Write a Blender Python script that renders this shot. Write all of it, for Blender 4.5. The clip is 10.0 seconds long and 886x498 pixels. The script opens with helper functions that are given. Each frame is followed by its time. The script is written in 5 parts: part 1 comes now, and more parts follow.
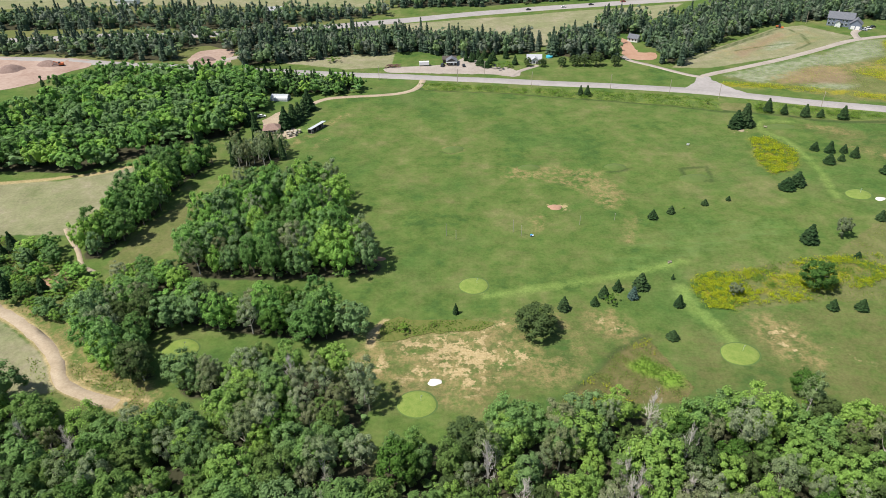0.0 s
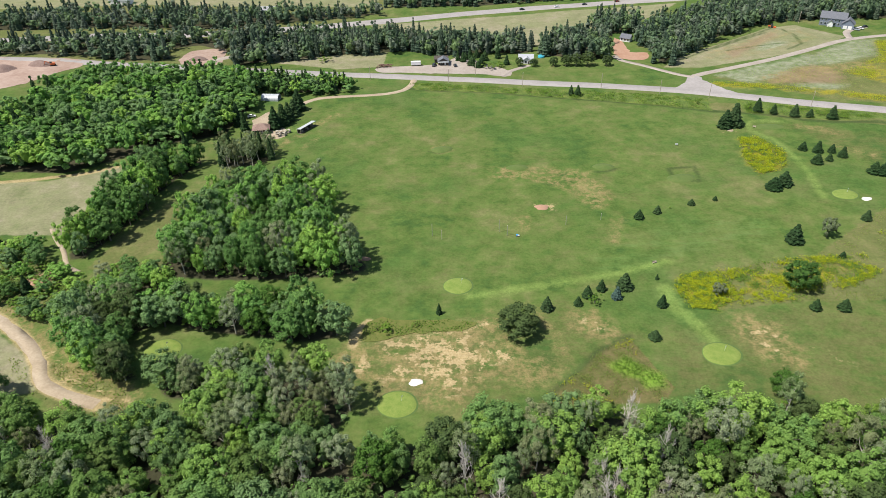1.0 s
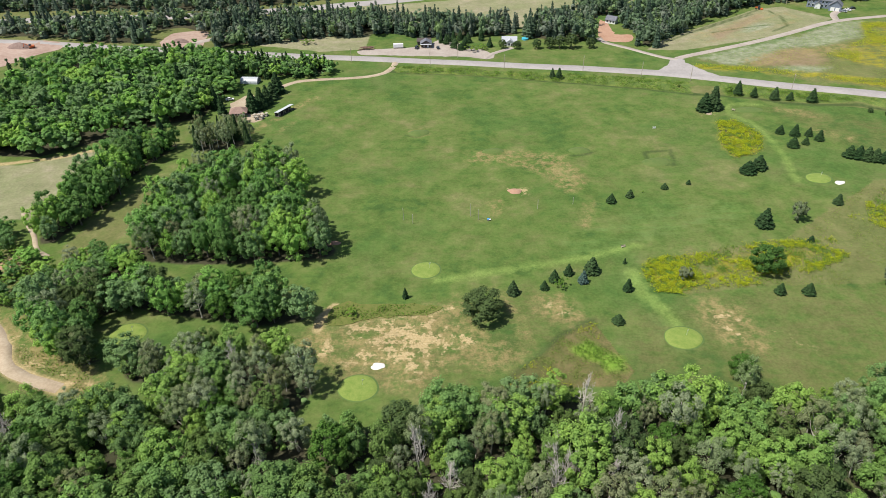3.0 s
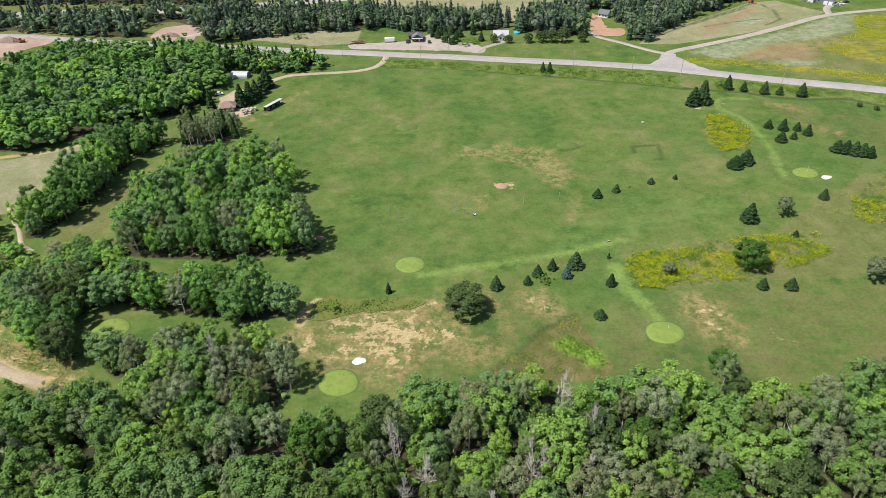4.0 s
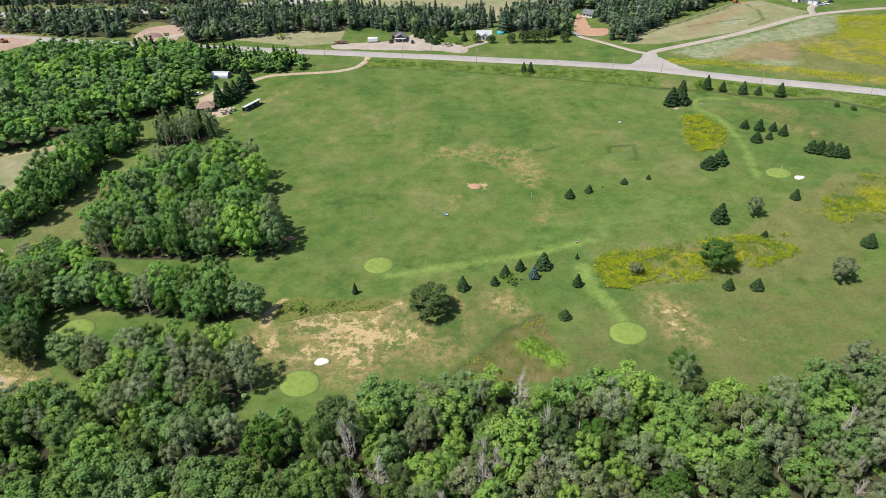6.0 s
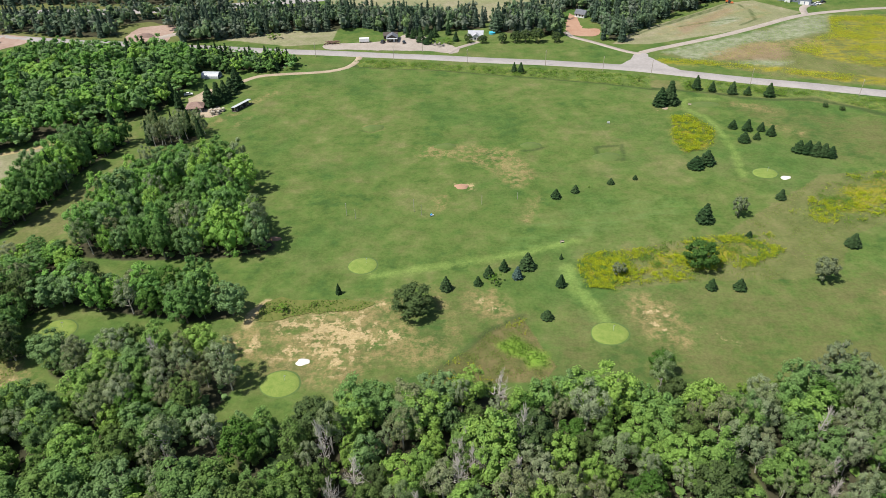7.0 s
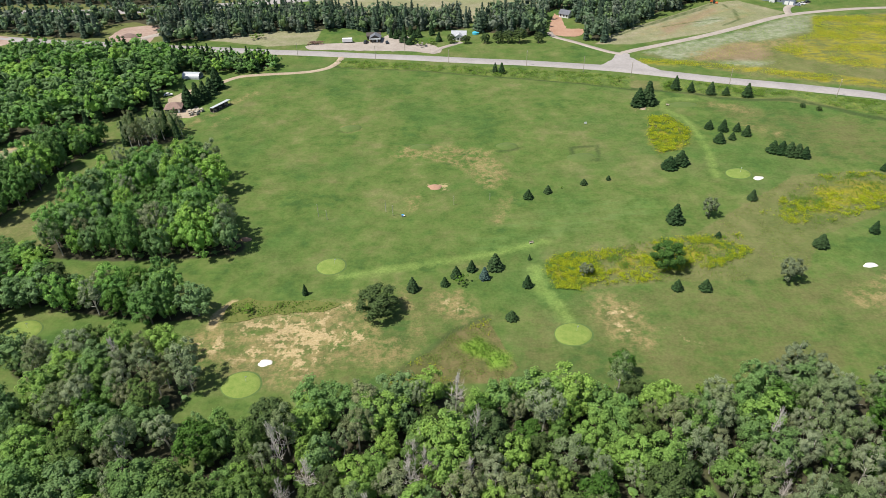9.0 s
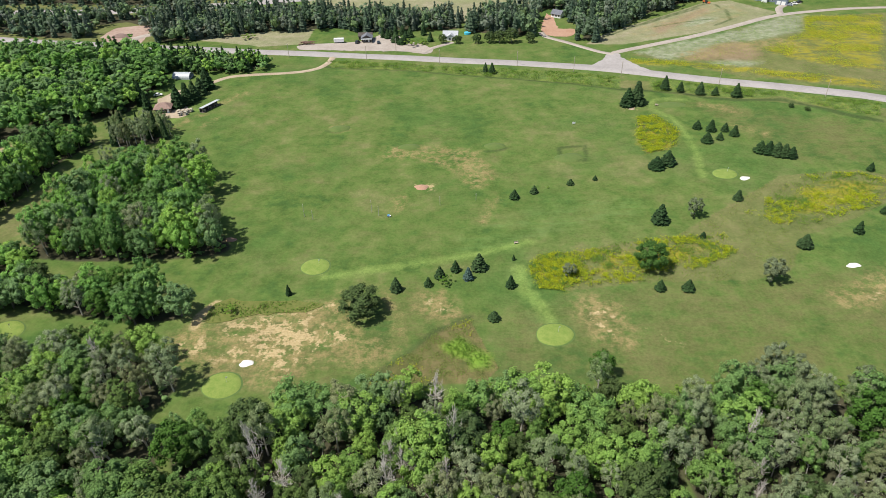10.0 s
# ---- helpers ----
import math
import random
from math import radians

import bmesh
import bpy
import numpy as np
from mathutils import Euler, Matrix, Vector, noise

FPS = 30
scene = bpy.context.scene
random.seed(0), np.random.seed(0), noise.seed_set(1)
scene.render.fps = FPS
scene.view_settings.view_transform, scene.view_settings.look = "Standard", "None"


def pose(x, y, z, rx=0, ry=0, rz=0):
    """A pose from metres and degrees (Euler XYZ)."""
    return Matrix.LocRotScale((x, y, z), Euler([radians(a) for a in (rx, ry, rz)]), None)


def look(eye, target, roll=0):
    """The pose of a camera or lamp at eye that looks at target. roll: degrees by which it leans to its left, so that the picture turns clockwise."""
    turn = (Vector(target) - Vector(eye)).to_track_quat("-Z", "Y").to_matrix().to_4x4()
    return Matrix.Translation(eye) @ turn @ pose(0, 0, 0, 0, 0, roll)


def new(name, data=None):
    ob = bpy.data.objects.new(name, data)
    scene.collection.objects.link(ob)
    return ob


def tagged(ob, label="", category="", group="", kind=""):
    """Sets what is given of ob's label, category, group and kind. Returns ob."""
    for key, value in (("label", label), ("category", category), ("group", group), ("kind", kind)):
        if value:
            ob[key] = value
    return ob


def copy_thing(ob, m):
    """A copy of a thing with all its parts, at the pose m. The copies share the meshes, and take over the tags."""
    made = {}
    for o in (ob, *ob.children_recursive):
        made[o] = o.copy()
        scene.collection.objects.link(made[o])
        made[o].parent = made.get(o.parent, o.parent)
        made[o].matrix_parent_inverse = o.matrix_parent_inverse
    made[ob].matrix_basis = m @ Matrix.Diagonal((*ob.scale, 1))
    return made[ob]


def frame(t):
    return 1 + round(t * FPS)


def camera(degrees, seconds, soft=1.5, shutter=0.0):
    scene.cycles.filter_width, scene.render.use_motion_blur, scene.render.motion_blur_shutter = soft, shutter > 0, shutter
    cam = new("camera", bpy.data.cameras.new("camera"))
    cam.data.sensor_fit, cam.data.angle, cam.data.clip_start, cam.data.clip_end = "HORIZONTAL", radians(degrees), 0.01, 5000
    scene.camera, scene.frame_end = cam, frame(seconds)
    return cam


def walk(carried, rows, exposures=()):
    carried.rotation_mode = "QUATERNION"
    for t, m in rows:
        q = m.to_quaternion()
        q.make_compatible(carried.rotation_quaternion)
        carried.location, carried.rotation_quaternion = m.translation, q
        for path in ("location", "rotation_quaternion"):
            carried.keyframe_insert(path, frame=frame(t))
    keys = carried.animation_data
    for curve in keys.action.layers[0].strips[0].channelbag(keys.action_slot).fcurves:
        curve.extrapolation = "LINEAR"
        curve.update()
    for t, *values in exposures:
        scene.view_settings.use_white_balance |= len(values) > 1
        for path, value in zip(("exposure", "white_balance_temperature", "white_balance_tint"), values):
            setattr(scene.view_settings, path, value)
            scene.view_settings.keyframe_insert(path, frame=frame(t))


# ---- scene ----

# ------------------------------------------------------------------ camera
cam = camera(68.0, 10.0, soft=0.5)
PITCH = [(0.0, -33.47), (0.5, -33.48), (1.0, -33.50), (1.5, -33.65), (2.0, -34.01), (2.5, -34.47), (3.0, -34.95), (3.5, -35.33),
         (4.0, -35.44), (4.5, -35.45), (5.0, -35.46), (5.5, -35.47), (7.0, -35.48), (8.5, -35.49), (10.0, -35.51)]
walk(cam, [(t, pose(5.6 * t, 0.115 * t, 138.0, 90 + p, 0, 1.12) @ pose(0, 0, 0, 0, 0, -1.48 - 0.012 * t)) for t, p in PITCH],
     exposures=[(0.0, 0.36), (10.0, 0.36)])

# ------------------------------------------------------------------ light
SUN_EL, SUN_AZ = 60.0, 251.0      # degrees; azimuth clockwise from +y: the sun stands to the left, a little behind the camera
world = bpy.data.worlds.new("sky")
scene.world = world
world.use_nodes = True
wn = world.node_tree
sky = wn.nodes.new("ShaderNodeTexSky")
sky.sky_type, sky.sun_disc = "NISHITA", False
sky.sun_elevation, sky.sun_rotation = radians(SUN_EL), radians(SUN_AZ)
sky.air_density, sky.dust_density, sky.ozone_density = 1.0, 1.2, 1.0
wn.links.new(sky.outputs[0], wn.nodes["Background"].inputs[0])
wn.nodes["Background"].inputs[1].default_value = 0.104
sun = new("sun", bpy.data.lights.new("sun", "SUN"))
sun.data.energy, sun.data.angle, sun.data.color = 5.0, radians(0.53), (1.0, 0.95, 0.87)
SUN_DIR = Vector((math.sin(radians(SUN_AZ)) * math.cos(radians(SUN_EL)), math.cos(radians(SUN_AZ)) * math.cos(radians(SUN_EL)), math.sin(radians(SUN_EL))))
sun.matrix_world = look(SUN_DIR * 400, (0, 0, 0))

# ------------------------------------------------------------------ plan (metres)
MAIN_ROAD = [(-420, 462), (-310, 447), (-243, 438), (-201, 434), (-157, 431), (-88, 423), (-36, 416), (22, 406), (70, 395), (103, 387), (139, 376),
             (163, 365), (194, 349), (238, 327), (271, 309), (340, 268), (430, 212)]
HIGHWAY = [(-560, 470), (-430, 482), (-330, 492), (-230, 504), (-170, 517), (-124, 531), (-81, 545), (-45, 557), (2, 573), (50, 585), (100, 594), (150, 599), (199, 602), (320, 604), (520, 600)]
SIDE_ROAD = [(147, 374), (154, 396), (162, 403), (176, 409), (212, 424), (252, 445), (282, 462), (320, 473), (361, 476), (440, 476)]
HOUSE_DRIVE = [(284, 464), (289, 479), (297, 488), (310, 494)]
RED_LANE = [(156, 398), (149, 403), (133, 423), (120, 439), (118, 450)]
CLUB_LANE = [(-18, 411), (-19, 400), (-24, 389), (-34, 383), (-47, 380), (-61, 378), (-74, 375), (-82, 366), (-88, 353), (-94, 342), (-96, 333)]
PIT_LANE = [(-157, 432), (-157, 448), (-146, 460), (-130, 474), (-118, 496), (-94, 536)]
LOT_LOOP = [(38, 412), (43, 421), (51, 428), (58, 434)]
CREEK_PATH = [(-185, 190), (-168, 181), (-155, 174.5), (-146, 169), (-137.5, 163), (-129.6, 156.5), (-123, 149), (-119.5, 143), (-114, 138.5), (-106, 135.2), (-97.8, 132.6)]
WOOD_PATH = [(-158, 227), (-153, 220), (-147, 213), (-143, 207), (-139, 201), (-133, 197)]
YARD = [(-105, 341), (-96, 355), (-90, 340), (-81, 322), (-88, 316), (-98, 321)]
LOT = [(-42, 424), (-43, 434), (-3, 441), (13, 460), (27, 442), (45, 421), (40, 411), (23, 418)]
PIT_A = [(-300, 373), (-272, 382), (-258, 394), (-248, 416), (-240, 431), (-249, 443), (-286, 446), (-345, 449)]
PIT_B = [(-182, 447), (-181, 464), (-176, 472), (-158, 476), (-151, 443), (-154, 431), (-169, 430)]
RED_DIRT = [(127, 495), (131, 483), (131, 458), (141, 454), (136, 438), (120, 443), (120, 463)]
SAND = [[(-16.3, 158.9), (-5.1, 161.6), (8.5, 163.8), (17.0, 168.1), (18.6, 165.0), (10.1, 160.2), (21.5, 155.7), (24.4, 150.7), (18.6, 147.6), (15.3, 144.8), (10.7, 138.6), (4.4, 133.8), (-3.9, 134.9), (0.3, 140.3), (-13.4, 140.3), (-17.5, 141.9), (-13.5, 149.7), (-17.2, 154.6)],
        [(-30.5, 147.3), (-29.0, 152.0), (-25.2, 155.4), (-19.3, 148.5), (-22.8, 142.6), (-28.8, 144.0)],
        [(46.5, 167.8), (49.0, 168.3), (53.7, 162.4), (52.0, 161.2)],
        [(99, 164), (105, 161), (107, 146), (102, 149), (98, 156)], [(46, 168), (51, 165), (53, 160), (47, 164)]]
DRY = [(26, 278), (53, 276), (67, 270), (72, 248), (65, 241), (59, 257), (41, 270), (26, 271)]
BROWN = [(29, 131), (33, 136), (42.4, 143.5), (50.0, 151.8), (60.5, 158.3), (63.0, 151.3), (66.2, 142.0), (68.8, 136.3), (64.0, 130.5), (45.0, 130.5)]
LUSH = [(52.2, 145.8), (57.5, 149.5), (60.0, 147.5), (62.4, 144.3), (66.6, 141.0), (66.0, 136.3), (61.0, 136.3), (58.4, 140.7), (53.5, 143.0)]
ISLAND = [(-25, 160), (-23, 168), (-8, 169), (12, 167), (8, 163), (-10, 162), (-19, 158)]
GLADE = [(-131, 199), (-125, 235), (-116, 250), (-108, 238), (-109, 214), (-119, 195)]
GOLD_A = [(82, 184), (88, 191), (98, 191), (101, 184), (98, 174), (92, 170), (84, 172)]
GOLD_A2 = [(98, 191), (107, 193), (122, 198), (154, 199), (155, 187), (140, 180), (127, 174), (100, 172)]
GOLD_B = [(148, 304), (157, 304), (163, 285), (155, 268), (143, 264), (141, 275)]
GOLD_C = [(166, 211), (193, 234), (205, 240), (223, 237), (233, 225), (218, 214), (190, 203), (178, 197)]
ROUGH = [(83, 185), (96, 192), (138, 200), (191, 239), (223, 240), (243, 228), (206, 206), (181, 195), (169, 176), (156, 172), (116, 173), (95, 170), (84, 174)]
MEADOW = [(166, 395), (210, 412), (255, 440), (288, 457), (355, 463), (395, 460), (395, 250), (340, 284), (281, 316), (215, 350)]
MEADOW_PALE = [[(169.9, 400.1), (200.3, 413.4), (246.4, 433.8), (283.7, 458.5), (298.6, 460.3), (279.2, 423.4), (250.2, 409.8), (239.3, 407.9), (221.4, 407.3), (203.5, 390.8), (183.7, 382.1)],
               [(203.4, 375.5), (220.9, 378.0), (234.3, 369.7), (225.2, 364.3), (208.0, 368.1)]]
MEADOW_STRAW = [(194.8, 382.5), (212.2, 398.8), (232.3, 409.5), (239.3, 401.4), (239.6, 383.1), (229.1, 374.4), (211.4, 377.9)]
MEADOW_GOLD = [[(243.1, 392.1), (279.7, 418.8), (297.4, 457.7), (349.7, 458.1), (291.5, 351.9), (274.3, 356.4), (260.7, 364.1), (251.9, 372.9)],
               [(163.0, 387.2), (190.2, 379.3), (220.9, 365.1), (247.8, 347.9), (280.6, 332.0), (275.8, 323.2), (243.2, 337.5), (217.9, 356.9), (187.6, 370.5), (163.7, 379.7)]]
HAY = [(143, 420), (158, 439), (201, 471), (241, 500), (263, 503), (284, 470), (255, 444), (212, 429), (167, 416)]
TEE_TRACK = [(176.5, 322.1), (168.7, 324.2), (161.6, 323.9), (157.7, 318.9), (158.0, 312.2), (161.5, 302.5), (163.5, 303), (165.3, 283), (164.1, 262.3), (160.1, 241.8)]
MINT = [[(55.7, 190.3), (73.0, 197.5), (90.7, 203.6), (113.5, 210.5), (124.7, 205.9), (131.3, 226.0), (114.4, 229.6), (85.2, 218.7), (57.4, 206.4)],
        [(74.5, 182.6), (81.5, 183.8), (86.2, 174.2), (91.2, 156.9), (92.6, 149.1), (82.7, 143.4), (79.9, 149.7), (80.1, 162.9)]]
DITCH_EDGE = [(-23.0, 392.7), (1.5, 387.2), (28.8, 383.7), (61.8, 373.0), (93.3, 363.2), (123.1, 353.0), (147.6, 340.2), (178.4, 332.0), (187.5, 323.4), (201.3, 317.8), (223.5, 316.2), (233.8, 305.1), (242.8, 293.2), (254.4, 283.8)]
RANGE_TEES = [[(105.1, 273.3), (117.2, 274.6), (115.1, 260.1), (104.4, 261.7), (105.1, 273.3)], [(71.9, 272.4), (76.6, 272.6), (81.0, 275.1)], [(30.1, 278.1), (36.2, 278.4)], [(-5.7, 298.7), (-0.6, 296.5), (3.8, 299.5)]]
VERGE = [[(-22.1, 401.8), (-6.2, 401.1), (8.0, 398.2), (28.9, 394.0), (62.8, 386.4), (95.4, 377.7), (126.8, 369.8), (151.1, 358.2), (147.6, 340.2), (123.1, 353.0), (93.3, 363.2), (61.8, 373.0), (28.8, 383.7), (1.5, 387.2), (-15.8, 390.3)],
         [(165.9, 355.3), (186.0, 346.1), (210.1, 335.9), (231.6, 323.2), (252.2, 312.1), (266.2, 305.6), (257.0, 288.7), (244.5, 296.7), (235.5, 308.8), (224.8, 319.5), (202.7, 321.5), (188.6, 326.8), (179.3, 334.8), (164.0, 335.1)]]
HAY_L = [(-70, 432), (-118, 446), (-100, 462), (-40, 470), (-40, 436)]
MEDIAN = [(-60, 545), (100, 578), (200, 588), (180, 560), (120, 500), (60, 480), (-40, 500)]
FIELD_L = [(-235, 210), (-225, 262), (-180, 268), (-150, 284), (-152, 255), (-150, 222), (-175, 222)]
DITCH = [(-12, 397), (35, 394), (84, 379), (143, 354), (165, 351), (192, 337), (224, 320), (330, 260), (320, 250), (221, 312), (179, 328), (141, 346), (85, 365), (34, 380), (-10, 387)]
CREEK_BANK = [(-135, 152), (-110, 148), (-92, 140), (-86, 128), (-105, 128), (-122, 138)]
W1 = [(-93, 255), (-83, 263), (-72, 269), (-52, 257), (-46, 238), (-34, 214), (-25.5, 201), (-25.5, 196.5), (-34, 193), (-62, 190.5), (-85, 191), (-101, 194), (-105, 203), (-104, 224), (-98, 247)]
W1B = [(-110, 297), (-100, 300), (-80, 297), (-80, 292), (-88, 284), (-105, 281)]
W2 = [(-117, 294), (-126, 289), (-136, 278), (-143, 259), (-143, 240), (-142, 221), (-144, 208), (-140, 203), (-134, 205), (-130, 218), (-124, 239), (-125, 253), (-120, 272), (-114, 287)]
W3 = [(-122, 165), (-115, 173), (-95, 177), (-77, 175), (-51, 175), (-37, 169), (-30, 162), (-33, 159), (-44, 157), (-66, 161), (-93, 167), (-98, 161), (-101, 155), (-87, 142), (-96, 140), (-110, 150), (-122, 159)]
W3C = [(-124, 189), (-115, 199), (-100, 197), (-93, 191), (-95, 186), (-113, 180)]
W3B = [(-84, 140), (-77, 149), (-54, 149), (-40, 144), (-32, 143), (-24, 137), (-22, 131), (-26, 122), (-48, 118), (-64, 122), (-66, 131), (-80, 134)]
W4 = [(-340, 270), (-340, 330), (-243, 320), (-239, 332), (-235, 357), (-231, 389), (-222, 402), (-206, 410), (-171, 414), (-129, 412), (-113, 388), (-108, 363), (-110, 355), (-112, 343), (-112, 323), (-125, 314), (-143, 307), (-157, 289), (-176, 274), (-210, 275), (-240, 262)]
W5L = [(-175, 142), (-130, 136), (-114, 127), (-90, 122), (-79, 125), (-51, 122), (-24, 116), (-15, 98), (-15, 78), (-140, 78)]
W5R = [(-24, 116), (-1, 119), (19, 124.5), (39, 127), (61, 127), (79, 125), (97, 126.5), (112, 119), (112, 77), (-15, 77), (-15, 98)]
W5RR = [(108, 116), (113, 120.5), (129, 123.5), (141, 127.5), (154, 124), (165, 121), (195, 119), (220, 117), (200, 74), (112, 74)]
WL = [(-215, 222), (-174, 218), (-154, 211), (-141, 196), (-125, 189), (-117, 176), (-124, 166), (-141, 171), (-176, 188), (-215, 195)]
W6 = [(-140, 430), (-150, 455), (-160, 502), (-126, 517), (-101, 507), (-46, 510), (-7, 502), (39, 491), (68, 480), (66, 457), (29, 460), (1, 455), (-23, 467), (-78, 458), (-115, 445)]
W7 = [(67, 472), (85, 497), (111, 503), (122, 481), (117, 458), (110, 436), (63, 453)]
W8 = [(137, 476), (147, 505), (204, 552), (254, 575), (470, 575), (470, 512), (326, 512), (303, 512), (280, 510), (248, 510), (204, 480), (157, 436), (147, 415), (136, 429), (143, 457)]
W8B = [(112, 503), (118, 540), (150, 545), (152, 508), (140, 500), (124, 500)]
W9 = [(-480, 455), (-480, 478), (-330, 486), (-243, 496), (-170, 508), (-152, 500), (-150, 461), (-178, 478), (-194, 468), (-186, 440), (-228, 440), (-246, 446), (-338, 455)]
W9B = [(-560, 540), (-397, 555), (-283, 575), (-151, 575), (-52, 590), (-51, 574), (-118, 550), (-165, 522), (-240, 520), (-376, 515), (-560, 500)]
W10 = [(-111, 390), (-119, 411), (-71, 406), (-54, 398), (-55, 385), (-71, 381), (-98, 379)]
WTOP = [(-53, 600), (26, 598), (102, 612), (176, 614), (480, 614), (480, 655), (-53, 655)]
SWATHS = [[(158, 434), (200, 468), (243, 498)], [(188, 456), (215, 476), (236, 489)], [(249, 496), (252, 479), (247, 456), (233, 445)], [(194, 450), (216, 457), (237, 461)]]
GREENS = [(6.9, 187.2, 5.2, 4.6), (86.6, 149.6, 5.7, 4.9), (-11.2, 131.8, 5.7, 4.9), (169.8, 243.0, 5.0, 4.4), (-87.0, 155.5, 5.6, 5.0)]
BUNKERS = [(-6.2, 140.3, 2.5, 1.5), (176.3, 238.4, 2.4, 1.7), (189.8, 177.3, 2.4, 1.6)]

GC = (-1.54, 0.17, -0.12, 1.01, -0.35, -0.45)


def height(x, y):
    """The lie of the land, in metres."""
    u, v = np.clip(x, -260, 260) / 100, (np.clip(y, 100, 480) - 250) / 100
    wave = 0.14 * np.sin(x * 0.08 + 1.3 * np.sin(y * 0.05)) * np.sin(y * 0.07)
    return GC[0] + GC[1] * u + GC[2] * v + GC[3] * u * u + GC[4] * u * v + GC[5] * v * v + wave


def inside(px, py, poly):
    """Signed distance to a polygon's edge, positive inside."""
    px, py = np.asarray(px, float), np.asarray(py, float)
    d, ins = np.full(px.shape, 1e9), np.zeros(px.shape, bool)
    for (x0, y0), (x1, y1) in zip(poly, poly[1:] + poly[:1]):
        ex, ey = x1 - x0, y1 - y0
        k = np.clip(((px - x0) * ex + (py - y0) * ey) / (ex * ex + ey * ey), 0, 1)
        d = np.minimum(d, np.hypot(px - x0 - k * ex, py - y0 - k * ey))
        cross = (y0 > py) != (y1 > py)
        ins ^= cross & (px < ex * (py - y0) / (ey if ey else 1e-9) + x0)
    return np.where(ins, d, -d)


def along(px, py, line):
    """Distance to a polyline."""
    d = np.full(np.shape(px), 1e9)
    for (x0, y0), (x1, y1) in zip(line, line[1:]):
        ex, ey = x1 - x0, y1 - y0
        k = np.clip(((px - x0) * ex + (py - y0) * ey) / (ex * ex + ey * ey), 0, 1)
        d = np.minimum(d, np.hypot(px - x0 - k * ex, py - y0 - k * ey))
    return d


# ------------------------------------------------------------------ materials
def mat(name):
    m = bpy.data.materials.new(name)
    m.use_nodes = True
    return m, m.node_tree, m.node_tree.nodes["Principled BSDF"]


def node(nt, kind, **inputs):
    n = nt.nodes.new(kind)
    for k, v in inputs.items():
        s = n.inputs[k.replace("_", " ")]
        if hasattr(v, "is_output"):
            nt.links.new(v, s)
        else:
            s.default_value = v
    return n


def noise_tex(nt, vec, scale, detail=4.0, rough=0.6):
    n = node(nt, "ShaderNodeTexNoise", Scale=scale, Detail=detail, Roughness=rough)
    if vec is not None:
        nt.links.new(vec, n.inputs["Vector"])
    return n.outputs[0]


def math_node(nt, op, a, b=0.0, c=0.0):
    n = nt.nodes.new("ShaderNodeMath")
    n.operation = op
    for s, v in zip(n.inputs, (a, b, c)):
        if hasattr(v, "is_output"):
            nt.links.new(v, s)
        else:
            s.default_value = v
    return n.outputs[0]


def step(nt, v, lo, hi):
    n = node(nt, "ShaderNodeMapRange")
    n.interpolation_type = "SMOOTHSTEP"
    nt.links.new(v, n.inputs[0])
    n.inputs[1].default_value, n.inputs[2].default_value = lo, hi
    return n.outputs[0]


def mix(nt, fac, a, b, mode="MIX"):
    n = nt.nodes.new("ShaderNodeMix")
    n.data_type, n.blend_type = "RGBA", mode
    for s, v in zip((n.inputs[0], n.inputs[6], n.inputs[7]), (fac, a, b)):
        if hasattr(v, "is_output"):
            nt.links.new(v, s)
        else:
            s.default_value = v if isinstance(v, float) else (*v, 1)
    return n.outputs[2]


def ramp(nt, v, stops):
    n = nt.nodes.new("ShaderNodeValToRGB")
    e = n.color_ramp.elements
    while len(e) < len(stops):
        e.new(0.5)
    for q, (p, c) in zip(e, stops):
        q.position, q.color = p, (*c, 1)
    nt.links.new(v, n.inputs[0])
    return n.outputs[0]


def coords(nt):
    return nt.nodes.new("ShaderNodeTexCoord").outputs["Object"]


def attr(nt, name):
    n = nt.nodes.new("ShaderNodeAttribute")
    n.attribute_name = name
    return n.outputs["Fac"]


def bump(nt, bsdf, v, strength, dist):
    b = node(nt, "ShaderNodeBump", Strength=strength, Distance=dist)
    nt.links.new(v, b.inputs["Height"])
    nt.links.new(b.outputs[0], bsdf.inputs["Normal"])


def simple(name, c0, c1, scale, rough=0.8, metal=0.0, bump_d=0.02, spec=0.3):
    """A surface with a coarse and a fine variation between two colours."""
    m, nt, b = mat(name)
    v = coords(nt)
    big, fine = noise_tex(nt, v, scale, 5), noise_tex(nt, v, scale * 7, 3)
    f = math_node(nt, "MULTIPLY_ADD", fine, 0.5, math_node(nt, "MULTIPLY", big, 0.6))
    col = mix(nt, step(nt, f, 0.3, 0.8), c0, c1)
    nt.links.new(col, b.inputs["Base Color"])
    b.inputs["Roughness"].default_value, b.inputs["Metallic"].default_value = rough, metal
    b.inputs["Specular IOR Level"].default_value = spec
    if bump_d:
        bump(nt, b, fine, 0.4, bump_d)
    return m


